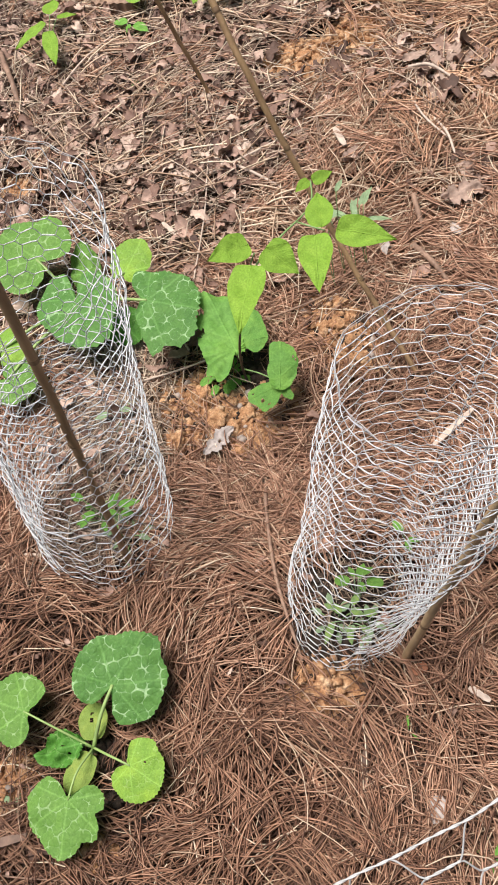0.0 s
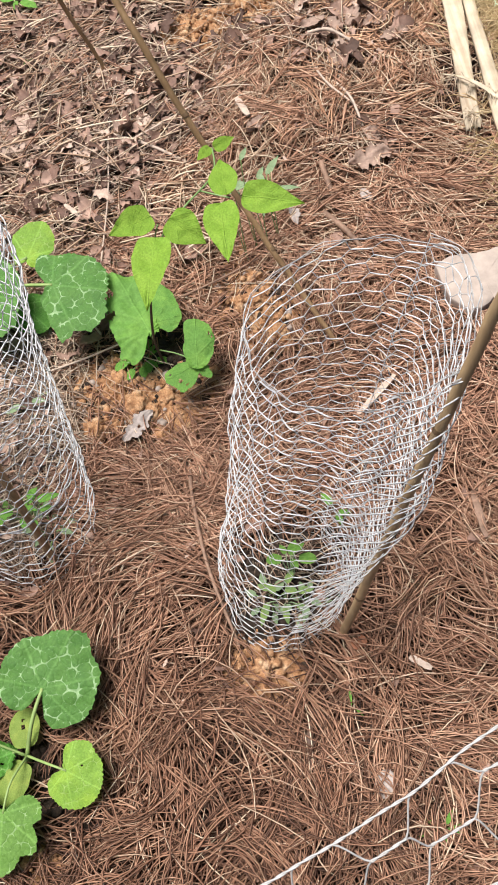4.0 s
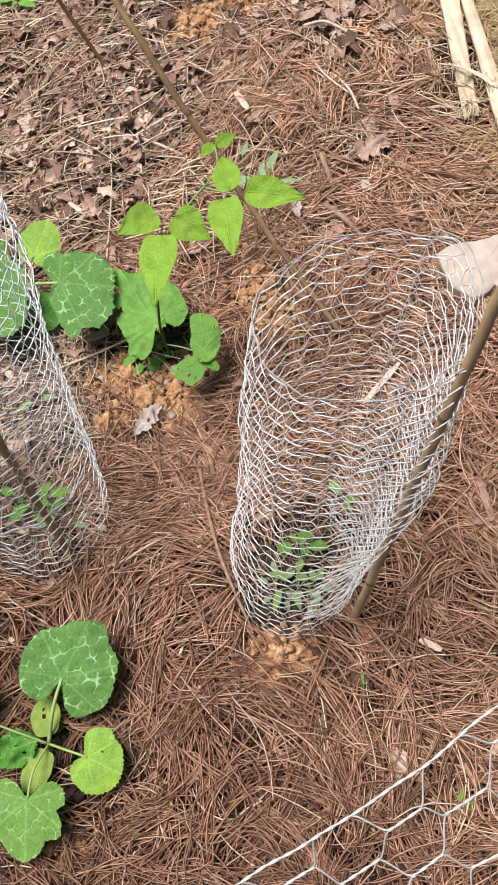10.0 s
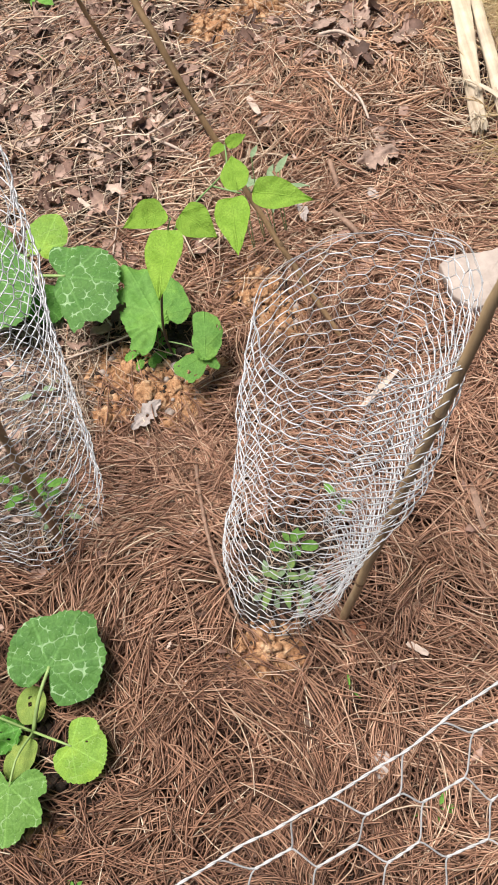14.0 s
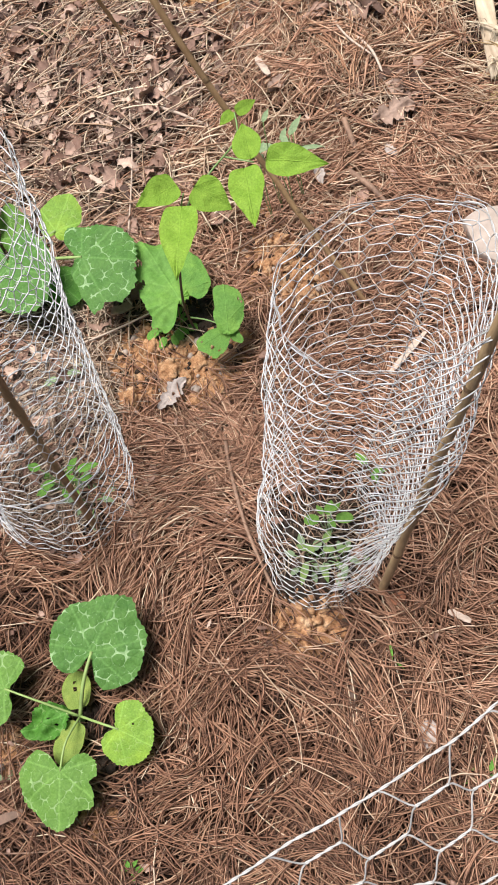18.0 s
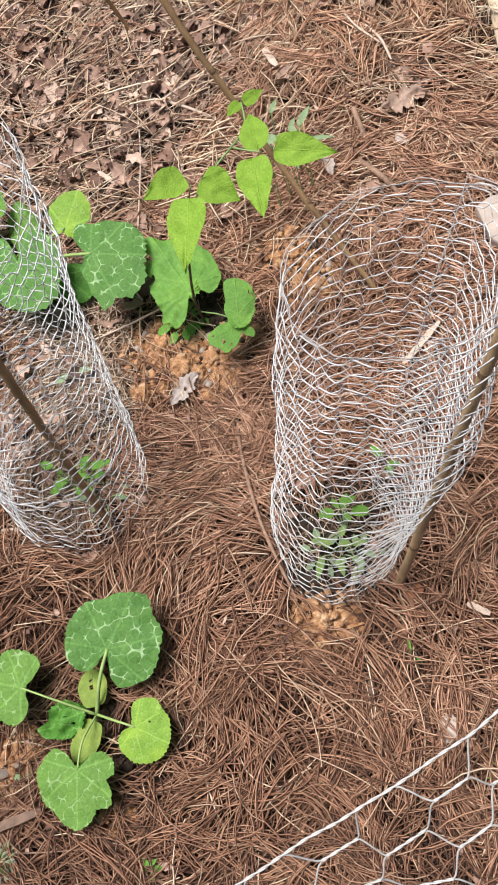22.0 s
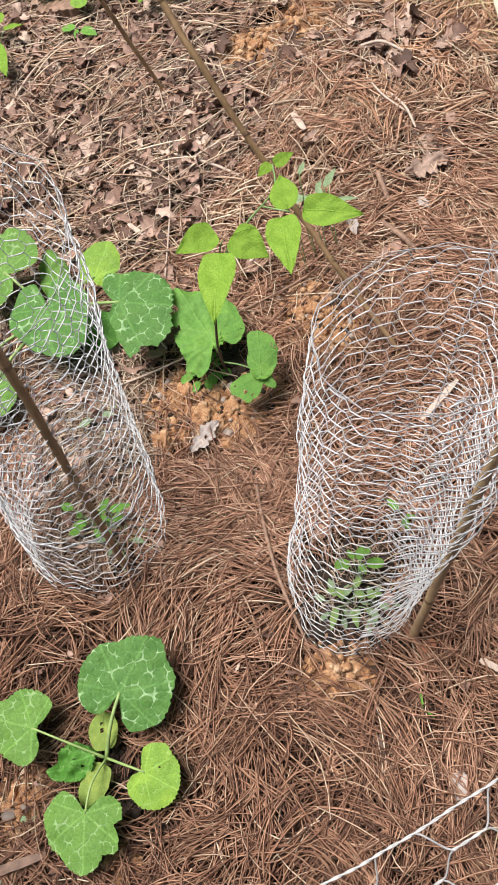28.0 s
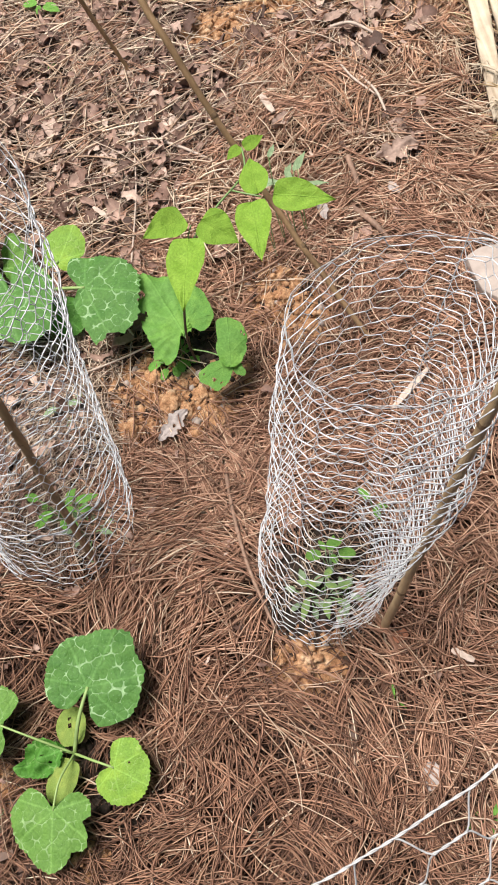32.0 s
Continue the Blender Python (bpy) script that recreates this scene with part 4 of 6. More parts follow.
def palm_leaf(attach, tip, wide, mat, parent, seed, up=(0, 0, 1), back=0.62, gap=0.2, lobes=0.045, teeth=0.018, cup=0.12, crumple=0.05, holes=(), label="", name="leaf", frill=0.0, point=0.0):
    """A rounded, shallowly lobed leaf with a slot where the stalk joins."""
    a, t = Vector(attach), Vector(tip)
    L, x, y, n = frame_of(a, t, up)
    seg, rings = 96, 18
    pts, uvs, faces = [a.copy()], [(0.5, 0.0)], []
    for k in range(1, rings + 1):
        q = k / rings
        for s in range(seg):
            th = -math.pi + (s + 0.5) * 2 * math.pi / seg
            c = math.cos(th)
            r = (1 + c) / 2 * 1.0 + (1 - c) / 2 * back
            r *= 1 + lobes * (1.6 * abs(math.cos(2.5 * th)) - 1.0) + 0.35 * lobes * math.cos(3 * th + seed) + 0.03 * math.sin(2 * th + seed * 3)
            r *= 1 + 0.09 * math.sin(th) ** 2
            r *= 1 - 0.86 * math.exp(-((math.pi - abs(th)) / gap) ** 2)
            r *= 1 + point * math.exp(-(th / 0.22) ** 2)
            r *= 1 + teeth * (abs(math.sin(th * 23 + seed + 2 * math.sin(th * 3))) - 0.5) * (1.8 if q == 1 else 0.4)
            lx, ly = q * r * math.cos(th), q * r * math.sin(th) * wide
            bumps = crumple * (noise.noise(Vector((lx * 3.2 + seed, ly * 3.2, seed * 1.7))) + 0.45 * noise.noise(Vector((lx * 8, ly * 8 + seed, 2.0))))
            ridge = 0.022 * math.cos(5 * th) * q
            bumps += frill * q * q * math.sin(th * 13 + seed + 2 * math.sin(th * 4))
            z = -cup * q * q * (0.5 + 0.5 * math.sin(th * 2 + seed)) + bumps * q + ridge - cup * 0.5 * q * q
            pts.append(a + x * lx * L + y * ly * L + n * z * L)
            uvs.append((0.5 + lx * 0.5, ly * 0.5))
    for s in range(seg):
        faces.append((0, 1 + s, 1 + (s + 1) % seg))
    for k in range(rings - 1):
        for s in range(seg):
            i, j = 1 + k * seg + s, 1 + k * seg + (s + 1) % seg
            u, v = uvs[i]
            ragged = 1 + 0.9 * noise.noise(Vector((u * 40, v * 40, seed)))
            if any((u - hu) ** 2 + (v - hv) ** 2 < hr * hr * ragged for hu, hv, hr in holes):
                continue
            faces.append((i, i + seg, j + seg, j))
    return leaf_mesh(name, pts, uvs, faces, mat, parent, label)


def lobed_leaf(attach, tip, lobes, mat, parent, seed, up=(0, 0, 1), teeth=0.02, cup=0.1, crumple=0.05, holes=(), label="", frill=0.0, sinus=0.08, steps=24):
    """A leaf whose lobes reach out from the stalk: (degrees from the midrib, reach), reach 1 at the tip."""
    a, t = Vector(attach), Vector(tip)
    L, x, y, n = frame_of(a, t, up)
    seg, rings = 112, 16
    knots = [(-180.0, sinus), *lobes, (180.0, sinus)]
    pts, uvs, faces = [a.copy()], [(0.5, 0.0)], []
    for k in range(1, rings + 1):
        q = k / rings
        for s in range(seg):
            deg = -180 + (s + 0.5) * 360 / seg
            th = radians(deg)
            i = max(j for j in range(len(knots) - 1) if knots[j][0] <= deg)
            (d0, r0), (d1, r1) = knots[i], knots[i + 1]
            u = (deg - d0) / max(d1 - d0, 1e-6)
            r = r0 + (r1 - r0) * (0.5 * u + 0.5 * u * u * (3 - 2 * u))
            r *= 1 + teeth * (abs(math.sin(th * steps + seed + 1.5 * math.sin(th * 3))) - 0.5) * (2.0 if q == 1 else 0.3)
            lx, ly = q * r * math.cos(th), q * r * math.sin(th)
            bumps = crumple * (noise.noise(Vector((lx * 3.2 + seed, ly * 3.2, seed * 1.7))) + 0.5 * noise.noise(Vector((lx * 8, ly * 8 + seed, 2.0))))
            bumps += 0.022 * math.cos(5 * th) * q + frill * q * q * math.sin(th * 15 + seed + 2 * math.sin(th * 4))
            z = bumps * min(1.0, q * 1.5) - cup * (lx * lx * 0.6 + ly * ly) * (0.7 + 0.3 * math.sin(th * 2 + seed))
            pts.append(a + x * lx * L + y * ly * L + n * z * L)
            uvs.append((0.5 + lx * 0.5, ly * 0.5))
    for s in range(seg):
        faces.append((0, 1 + s, 1 + (s + 1) % seg))
    for k in range(rings - 1):
        for s in range(seg):
            i, j = 1 + k * seg + s, 1 + k * seg + (s + 1) % seg
            u, v = uvs[i]
            ragged = 1 + 0.9 * noise.noise(Vector((u * 40, v * 40, seed)))
            if any((u - hu) ** 2 + (v - hv) ** 2 < hr * hr * ragged for hu, hv, hr in holes):
                continue
            faces.append((i, i + seg, j + seg, j))
    return leaf_mesh("leaf", pts, uvs, faces, mat, parent, label)


def blade(base, tip, wide, mat, parent, seed, up=(0, 0, 1), shape=1.0, fold=0.18, droop=0.12, wave=0.03, holes=(), label="", name="leaf", oval=False, taper=0.15):
    """A pointed oval leaf along its midrib."""
    a, t = Vector(base), Vector(tip)
    L, x, y, n = frame_of(a, t, up)
    ns, nw = 26, 18
    pts, uvs, faces = [], [], []
    for i in range(ns + 1):
        s = i / ns
        if oval:
            w = wide * math.sqrt(max(0.0, 1 - (2 * s - 1) ** 2))
        else:
            w = wide * (math.sin(math.pi * s ** (0.66 * shape)) ** 0.9 if 0 < s < 1 else 0.0) * (1 - taper * s * s)
        back = 0.05 * math.sin(math.pi * min(1, s * 4)) if s < 0.25 else 0.0
        for j in range(nw + 1):
            v = (j / nw - 0.5) * 2
            lx = s - back * abs(v) ** 2 * 1.2
            ly = v * w * 0.5
            z = fold * abs(ly) - droop * (s - 0.3) ** 2 * (1 if s > 0.3 else 0.3) + wave * noise.noise(Vector((s * 4 + seed, v * 1.5, seed))) + 0.008 * math.sin(s * 30 - abs(v) * 8) * abs(v)
            pts.append(a + x * lx * L + y * ly * L + n * z * L)
            uvs.append((s, ly))
    m = nw + 1
    for i in range(ns):
        for j in range(nw):
            q = i * m + j
            u, v = uvs[q]
            if any((u - hu) ** 2 + (v - hv) ** 2 < hr * hr for hu, hv, hr in holes):
                continue
            faces.append((q, q + m, q + m + 1, q + 1))
    return leaf_mesh(name, pts, uvs, faces, mat, parent, label)


def squash_near():
    p = thing("squash_plant", (-0.345, 0.5, 0.0), "young squash plant with silver-mottled green leaves on needle mulch", "squash plant", "squash plants")
    crown = (-0.33, 0.5, 0.05)
    rod("stem", [(-0.345, 0.5, -0.01), (-0.338, 0.5, 0.025), crown], 0.005, 0.0045, M_PETIOLE, p, k=6)
    ends = [(-0.282, 0.596, 0.1), (-0.447, 0.561, 0.1), (-0.352, 0.507, 0.06), (-0.249, 0.461, 0.085), (-0.357, 0.411, 0.085)]
    L = []
    L.append(lobed_leaf(ends[0], (-0.218, 0.685, 0.116), [(-176, 0.08), (-151, 0.1), (-146, 0.44), (-136, 0.62), (-116, 0.69), (-95, 0.8), (-67, 0.83), (-50, 0.9), (-30, 0.87), (-12, 1.02), (14, 0.88), (32, 0.77), (52, 0.81), (72, 0.77), (105, 0.7), (123, 0.67), (150, 0.55), (162, 0.46), (168, 0.36), (171, 0.09)], M_SQUASH, p, 1.0, up=(0.1, -0.25, 1), label="large dark green leaf with silvery flecks"))
    L.append(lobed_leaf(ends[1], (-0.544, 0.597, 0.104), [(-150, 0.12), (-132, 0.3), (-118, 0.51), (-98, 0.56), (-75, 0.62), (-48, 0.7), (-30, 0.7), (-15, 0.86), (0, 1.0), (10, 0.88), (27, 0.76), (45, 0.67), (71, 0.61), (92, 0.62), (107, 0.54), (125, 0.36), (150, 0.14)], M_SQUASH_MID, p, 2.3, up=(0, -0.1, 1), teeth=0.03, label="lighter green toothed leaf"))
    L.append(lobed_leaf(ends[2], (-0.435, 0.489, 0.06), [(-110, 0.12), (-68, 0.24), (-50, 0.5), (-30, 0.72), (-12, 0.8), (0, 1.0), (10, 0.94), (22, 0.74), (42, 0.57), (60, 0.36), (100, 0.14)], M_SQUASH_NEW, p, 3.1, teeth=0.05, crumple=0.24, frill=0.045, holes=((0.62, 0.05, 0.014), (0.66, -0.02, 0.012)), label="small frilled young leaf with insect holes"))
    L.append(lobed_leaf(ends[3], (-0.198, 0.427, 0.078), [(-155, 0.16), (-134, 0.45), (-120, 0.62), (-92, 0.78), (-64, 0.93), (-38, 1.02), (-15, 1.07), (2, 1.04), (35, 0.97), (55, 0.89), (74, 0.93), (97, 0.8), (120, 0.66), (140, 0.22)], M_SQUASH_PALE, p, 4.2, up=(0, -0.2, 1), teeth=0.025, holes=((0.66, 0.14, 0.014), (0.9, 0.02, 0.01)), label="pale yellowish green leaf"))
    L.append(lobed_leaf(ends[4], (-0.369, 0.319, 0.076), [(-152, 0.08), (-143, 0.36), (-127, 0.62), (-105, 0.72), (-87, 0.82), (-68, 0.78), (-51, 0.84), (-32, 0.82), (-12, 0.94), (0, 1.0), (12, 0.94), (29, 0.76), (44, 0.87), (55, 0.78), (72, 0.57), (83, 0.7), (100, 0.67), (120, 0.58), (132, 0.42), (143, 0.09)], M_SQUASH_MID, p, 5.9, up=(0, -0.1, 1), teeth=0.022, label="angular five-lobed leaf with pale flecks"))
    L.append(blade((-0.33, 0.512, 0.055), (-0.334, 0.579, 0.055), 0.82, M_COTY, p, 1, shape=1.25, fold=0.05, holes=((0.5, 0.02, 0.05), (0.68, 0.04, 0.045)), oval=True, name="seed_leaf", label="yellow-green seed leaf with small holes"))
    L.append(blade((-0.333, 0.49, 0.052), (-0.372, 0.425, 0.055), 0.68, M_COTY, p, 2, shape=1.25, fold=0.05, oval=True, name="seed_leaf", label="yellow-green seed leaf"))
    for leaf, end, bow, r in zip(L, ends + [(-0.33, 0.514, 0.05), (-0.333, 0.488, 0.048)], (0.012, 0.01, 0.0, 0.012, 0.02, 0.0, 0.0), (0.0038, 0.0024, 0.002, 0.0026, 0.0022, 0.0018, 0.0018)):
        c, e = Vector(crown), Vector(end)
        rod("petiole", [c, c.lerp(e, 0.5) + Vector((0, 0, bow)), e], r, r * 0.8, M_PETIOLE, leaf, "hairy pale green leaf stalk", k=8)


def squash_back():
    p = thing("squash_plant", (-0.43, 1.47, 0.0), "spreading squash plant with mottled leaves behind a wire cage", "squash plant", "squash plants")
    crown = (-0.42, 1.475, 0.06)
    rod("stem", [(-0.43, 1.47, -0.01), (-0.428, 1.472, 0.03), crown], 0.007, 0.006, M_PETIOLE, p, k=6)
    ends = [(-0.5, 1.564, 0.15), (-0.399, 1.437, 0.14), (-0.23, 1.398, 0.15), (-0.288, 1.493, 0.14), (-0.4, 1.535, 0.1), (-0.59, 1.37, 0.09), (-0.56, 1.28, 0.1), (-0.33, 1.43, 0.07)]
    L = []
    L.append(lobed_leaf(ends[0], (-0.59, 1.648, 0.167), [(-165, 0.12), (-150, 0.26), (-130, 0.64), (-110, 0.72), (-87, 0.83), (-69, 0.92), (-53, 0.97), (-44, 0.86), (-28, 0.96), (-12, 1.03), (6, 0.98), (35, 0.84), (64, 0.81), (101, 0.77), (121, 0.68), (146, 0.52), (163, 0.32)], M_SQUASH_MID, p, 1.5, up=(0.05, -0.15, 1), label="broad mottled leaf"))
    L.append(lobed_leaf(ends[1], (-0.387, 1.309, 0.14), [(-172, 0.18), (-163, 0.7), (-149, 0.74), (-123, 0.67), (-95, 0.74), (-75, 0.72), (-45, 0.7), (-15, 0.86), (7, 1.03), (19, 1.1), (30, 1.07), (40, 0.94), (55, 0.8), (80, 0.73), (119, 0.69), (150, 0.65), (168, 0.6), (175, 0.3)], M_SQUASH, p, 2.7, label="broad mottled leaf seen through the netting"))
    L.append(lobed_leaf(ends[2], (-0.118, 1.358, 0.146), [(-140, 0.16), (-110, 0.36), (-85, 0.52), (-74, 0.82), (-66, 1.12), (-50, 1.0), (-39, 1.15), (-20, 1.17), (-9, 1.03), (18, 0.98), (44, 0.86), (63, 0.7), (97, 0.63), (130, 0.7), (143, 0.52), (160, 0.2)], M_SQUASH, p, 3.9, up=(0, -0.1, 1), teeth=0.025, label="broad angular leaf with silvery veins"))
    L.append(lobed_leaf(ends[3], (-0.246, 1.57, 0.155), [(-120, 0.3), (-72, 0.42), (-49, 0.66), (-24, 0.85), (-2, 1.0), (19, 0.9), (46, 0.74), (75, 0.46), (130, 0.3)], M_SQUASH_PALE, p, 4.4, up=(0.1, -0.25, 1), label="pale light green leaf"))
    L.append(palm_leaf(ends[4], (-0.414, 1.625, 0.12), 0.5, M_SQUASH_MID, p, 5.2, back=0.3, crumple=0.16, label="small folded young leaf"))
    L.append(palm_leaf(ends[5], (-0.56, 1.43, 0.09), 1.0, M_SQUASH_PALE, p, 6.1, back=0.5, label="yellowing low leaf"))
    L.append(palm_leaf(ends[6], (-0.5, 1.25, 0.1), 1.0, M_SQUASH_MID, p, 7.7, back=0.5))
    L.append(palm_leaf(ends[7], (-0.28, 1.37, 0.06), 0.7, M_SQUASH_NEW, p, 8.8, back=0.4))
    for leaf, e in zip(L, ends):
        c, e = Vector(crown), Vector(e)
        rod("petiole", [c, c.lerp(e, 0.5) + Vector((0, 0, 0.02)), e], 0.0042, 0.0034, M_PETIOLE, leaf, "pale green leaf stalk", k=8)


def squash_far():
    p = thing("squash_plant", (-0.365, 2.78, 0.0), "squash plant with pale mottled leaves among dead leaves", "squash plant", "squash plants")
    crown = Vector((-0.365, 2.78, 0.04))
    rod("stem", [(-0.365, 2.78, -0.01), crown], 0.006, 0.005, M_PETIOLE, p, k=4)
    leaves = [(-0.405, 3.0, 0.11, 0.078, M_SQUASH_FAR), (-0.27, 2.9, 0.1, 0.066, M_SQUASH_FAR), (-0.182, 2.7, 0.11, 0.085, M_SQUASH_FAR), (-0.411, 2.72, 0.1, 0.08, M_SQUASH_FAR), (-0.281, 2.654, 0.08, 0.036, M_SQUASH_PALE), (-0.33, 2.579, 0.08, 0.034, M_SQUASH_PALE), (-0.495, 2.835, 0.09, 0.055, M_SQUASH_PALE)]
    for n, (x, y, z, q, m) in enumerate(leaves):
        c = Vector((x, y, z))
        d = Vector((x - crown.x, y - crown.y, 0)).normalized()
        a, t = c - d * 0.3 * q, c + d * q
        leaf = palm_leaf(a, t, 0.8, m, p, 2.2 + n * 1.3, up=(0, -0.25, 1), back=0.55, lobes=0.1, gap=0.24)
        rod("petiole", [crown, crown.lerp(a, 0.5) + Vector((0, 0, 0.02)), a], 0.0036, 0.003, M_PETIOLE, leaf, "pale green leaf stalk", k=6)


def bean_plant():
    p = thing("bean_plant", (-0.042, 1.249, 0.0), "young bean plant with bright green pointed leaves", "bean plant")
    j1, j2 = Vector((0.067, 1.2, 0.47)), Vector((0.184, 1.26, 0.43))
    rod("stem", [(-0.042, 1.249, -0.01), (-0.03, 1.225, 0.14), (0.012, 1.2, 0.32)], 0.0032, 0.0022, M_DARKSTEM, p, "dark purple lower stem", k=16)
    rod("stem", [(0.012, 1.2, 0.32), (0.06, 1.215, 0.42), (0.11, 1.255, 0.44), (0.16, 1.33, 0.42), (0.165, 1.39, 0.42)], 0.0021, 0.0014, M_WEEDSTEM, p, "green upper stem", k=18)
    rod("petiole", [(0.05, 1.212, 0.41), (0.055, 1.205, 0.44), j1], 0.0016, 0.0013, M_WEEDSTEM, p, k=6)
    rod("petiole", [(0.135, 1.29, 0.43), (0.16, 1.27, 0.435), j2], 0.0016, 0.0013, M_WEEDSTEM, p, k=6)
    blade(j1 + Vector((-0.01, 0.022, 0)), (-0.01, 1.187, 0.485), 0.72, M_BEAN, p, 1, up=(0, -0.45, 1), taper=0.36, wave=0.04)
    blade(j1 + Vector((0.018, 0.012, -0.005)), (0.136, 1.168, 0.44), 0.86, M_BEAN, p, 2, up=(0, -0.5, 1), taper=0.36, wave=0.04)
    blade(j1 + Vector((-0.004, -0.035, 0.012)), (0.042, 1.026, 0.495), 0.46, M_BEAN, p, 3, up=(0, 0.0, 1), taper=0.36, wave=0.04)
    blade(j2 + Vector((-0.018, -0.012, 0.006)), (0.167, 1.123, 0.445), 0.5, M_BEAN, p, 4, up=(0, 0.0, 1), taper=0.36, wave=0.04)
    blade(j2 + Vector((0.02, 0, 0)), (0.302, 1.226, 0.42), 0.56, M_BEAN, p, 5, up=(0, -0.4, 1), taper=0.36, wave=0.04)
    blade(j2 + Vector((-0.006, 0.008, 0)), (0.176, 1.345, 0.44), 0.68, M_BEAN, p, 6, up=(0, -0.3, 1), taper=0.36, wave=0.04, shape=1.15)
    blade((0.168, 1.388, 0.42), (0.206, 1.4, 0.425), 0.62, M_BEAN, p, 7, up=(0, -0.6, 1), label="small new top leaf")
    blade((0.162, 1.392, 0.42), (0.137, 1.365, 0.425), 0.6, M_BEAN, p, 8, up=(0, -0.4, 1), label="small new top leaf")
    # the first pair of simple leaves, holed by insects
    rod("petiole", [(-0.035, 1.235, 0.08), (-0.04, 1.25, 0.1), (-0.046, 1.27, 0.103)], 0.0016, 0.0013, M_WEEDSTEM, p, k=6)
    lobed_leaf((-0.046, 1.27, 0.105), (-0.107, 1.423, 0.125), [(-150, 0.1), (-61, 0.14), (-38, 0.34), (-25, 0.6), (-17, 0.8), (-5, 0.88), (0, 0.98), (9, 1.0), (18, 0.87), (29, 0.68), (44, 0.53), (68, 0.43), (93, 0.4), (106, 0.5), (118, 0.44), (130, 0.5), (137, 0.4), (150, 0.12)], M_BEAN_OLD, p, 1.1, up=(0.1, -0.15, 1), teeth=0.014, crumple=0.07, frill=0.02, holes=((0.86, 0.09, 0.028), (0.73, 0.15, 0.03)), label="broad older leaf with insect holes")
    lobed_leaf((-0.033, 1.289, 0.1), (0.021, 1.297, 0.095), [(-100, 0.14), (-63, 0.34), (-56, 0.62), (-42, 0.74), (-19, 0.87), (-4, 1.0), (16, 1.04), (32, 1.14), (62, 1.56), (78, 1.85), (92, 1.5), (120, 0.2)], M_BEAN_OLD, p, 12.0, up=(-0.1, -0.2, 1), teeth=0.012, crumple=0.07, label="half-hidden broad older leaf")
    lobed_leaf((0.042, 1.169, 0.1), (0.052, 1.26, 0.126), [(-110, 0.14), (-72, 0.28), (-45, 0.5), (-32, 0.72), (-16, 0.92), (0, 1.0), (13, 1.0), (24, 0.58), (58, 0.26), (110, 0.12)], M_BEAN_OLD, p, 13.0, up=(0.1, -0.3, 1), teeth=0.01, holes=((0.78, -0.17, 0.012), (0.8, -0.14, 0.01)), label="older leaf with a chewed edge")
    lobed_leaf((0.039, 1.178, 0.09), (-0.023, 1.157, 0.088), [(-100, 0.12), (-45, 0.36), (-25, 0.72), (-12, 1.0), (2, 1.05), (20, 0.93), (39, 0.97), (48, 0.78), (81, 0.32), (120, 0.12)], M_BEAN_OLD, p, 14.0, up=(0, -0.1, 1), teeth=0.03, holes=((0.82, 0.1, 0.03), (0.9, -0.05, 0.02), (0.75, 0.2, 0.018)), label="chewed low leaf")
    lobed_leaf((0.047, 1.174, 0.09), (0.064, 1.142, 0.087), [(-90, 0.14), (-45, 0.4), (-17, 0.72), (0, 1.0), (12, 0.9), (30, 0.5), (90, 0.14)], M_BEAN_OLD, p, 15.0, up=(0, -0.1, 1), label="small chewed leaf lobe")
    rod("petiole", [(-0.035, 1.235, 0.08), (0.005, 1.21, 0.09), (0.043, 1.175, 0.1)], 0.0016, 0.0013, M_WEEDSTEM, p, k=6)


def small_plant(name, at, label, category, leaves, mat, stem_mat=M_WEEDSTEM, group=""):
    """A small plant: a stalk to each leaf from its foot; a leaf is an end point, a direction, a length and a width."""
    p = thing(name, at, label, category, group)
    foot = Vector(at)
    for n, (dx, dy, z, ang, L, w) in enumerate(leaves):
        b = foot + Vector((dx, dy, z))
        t = b + Vector((math.cos(ang) * L, math.sin(ang) * L, -0.1 * L))
        leaf = blade(b, t, w, mat, p, n + 1, shape=1.15, oval=w > 0.65)
        rod("stalk", [foot - Vector((0, 0, 0.006)), foot.lerp(b, 0.5) + Vector((0, 0, z * 0.2)), b], 0.0013, 0.001, stem_mat, leaf, "thin leaf stalk", k=5, sides=5)
    return p


def rosette(n, spread, z, L, w, seed):
    rng = random.Random(seed)
    out = []
    for i in range(n):
        a = i * 2.4 + rng.uniform(-0.3, 0.3)
        q = spread * rng.uniform(0.3, 1.0)
        out.append((q * math.cos(a), q * math.sin(a), z * rng.uniform(0.4, 1.1), a, L * rng.uniform(0.7, 1.15), w))
    return out


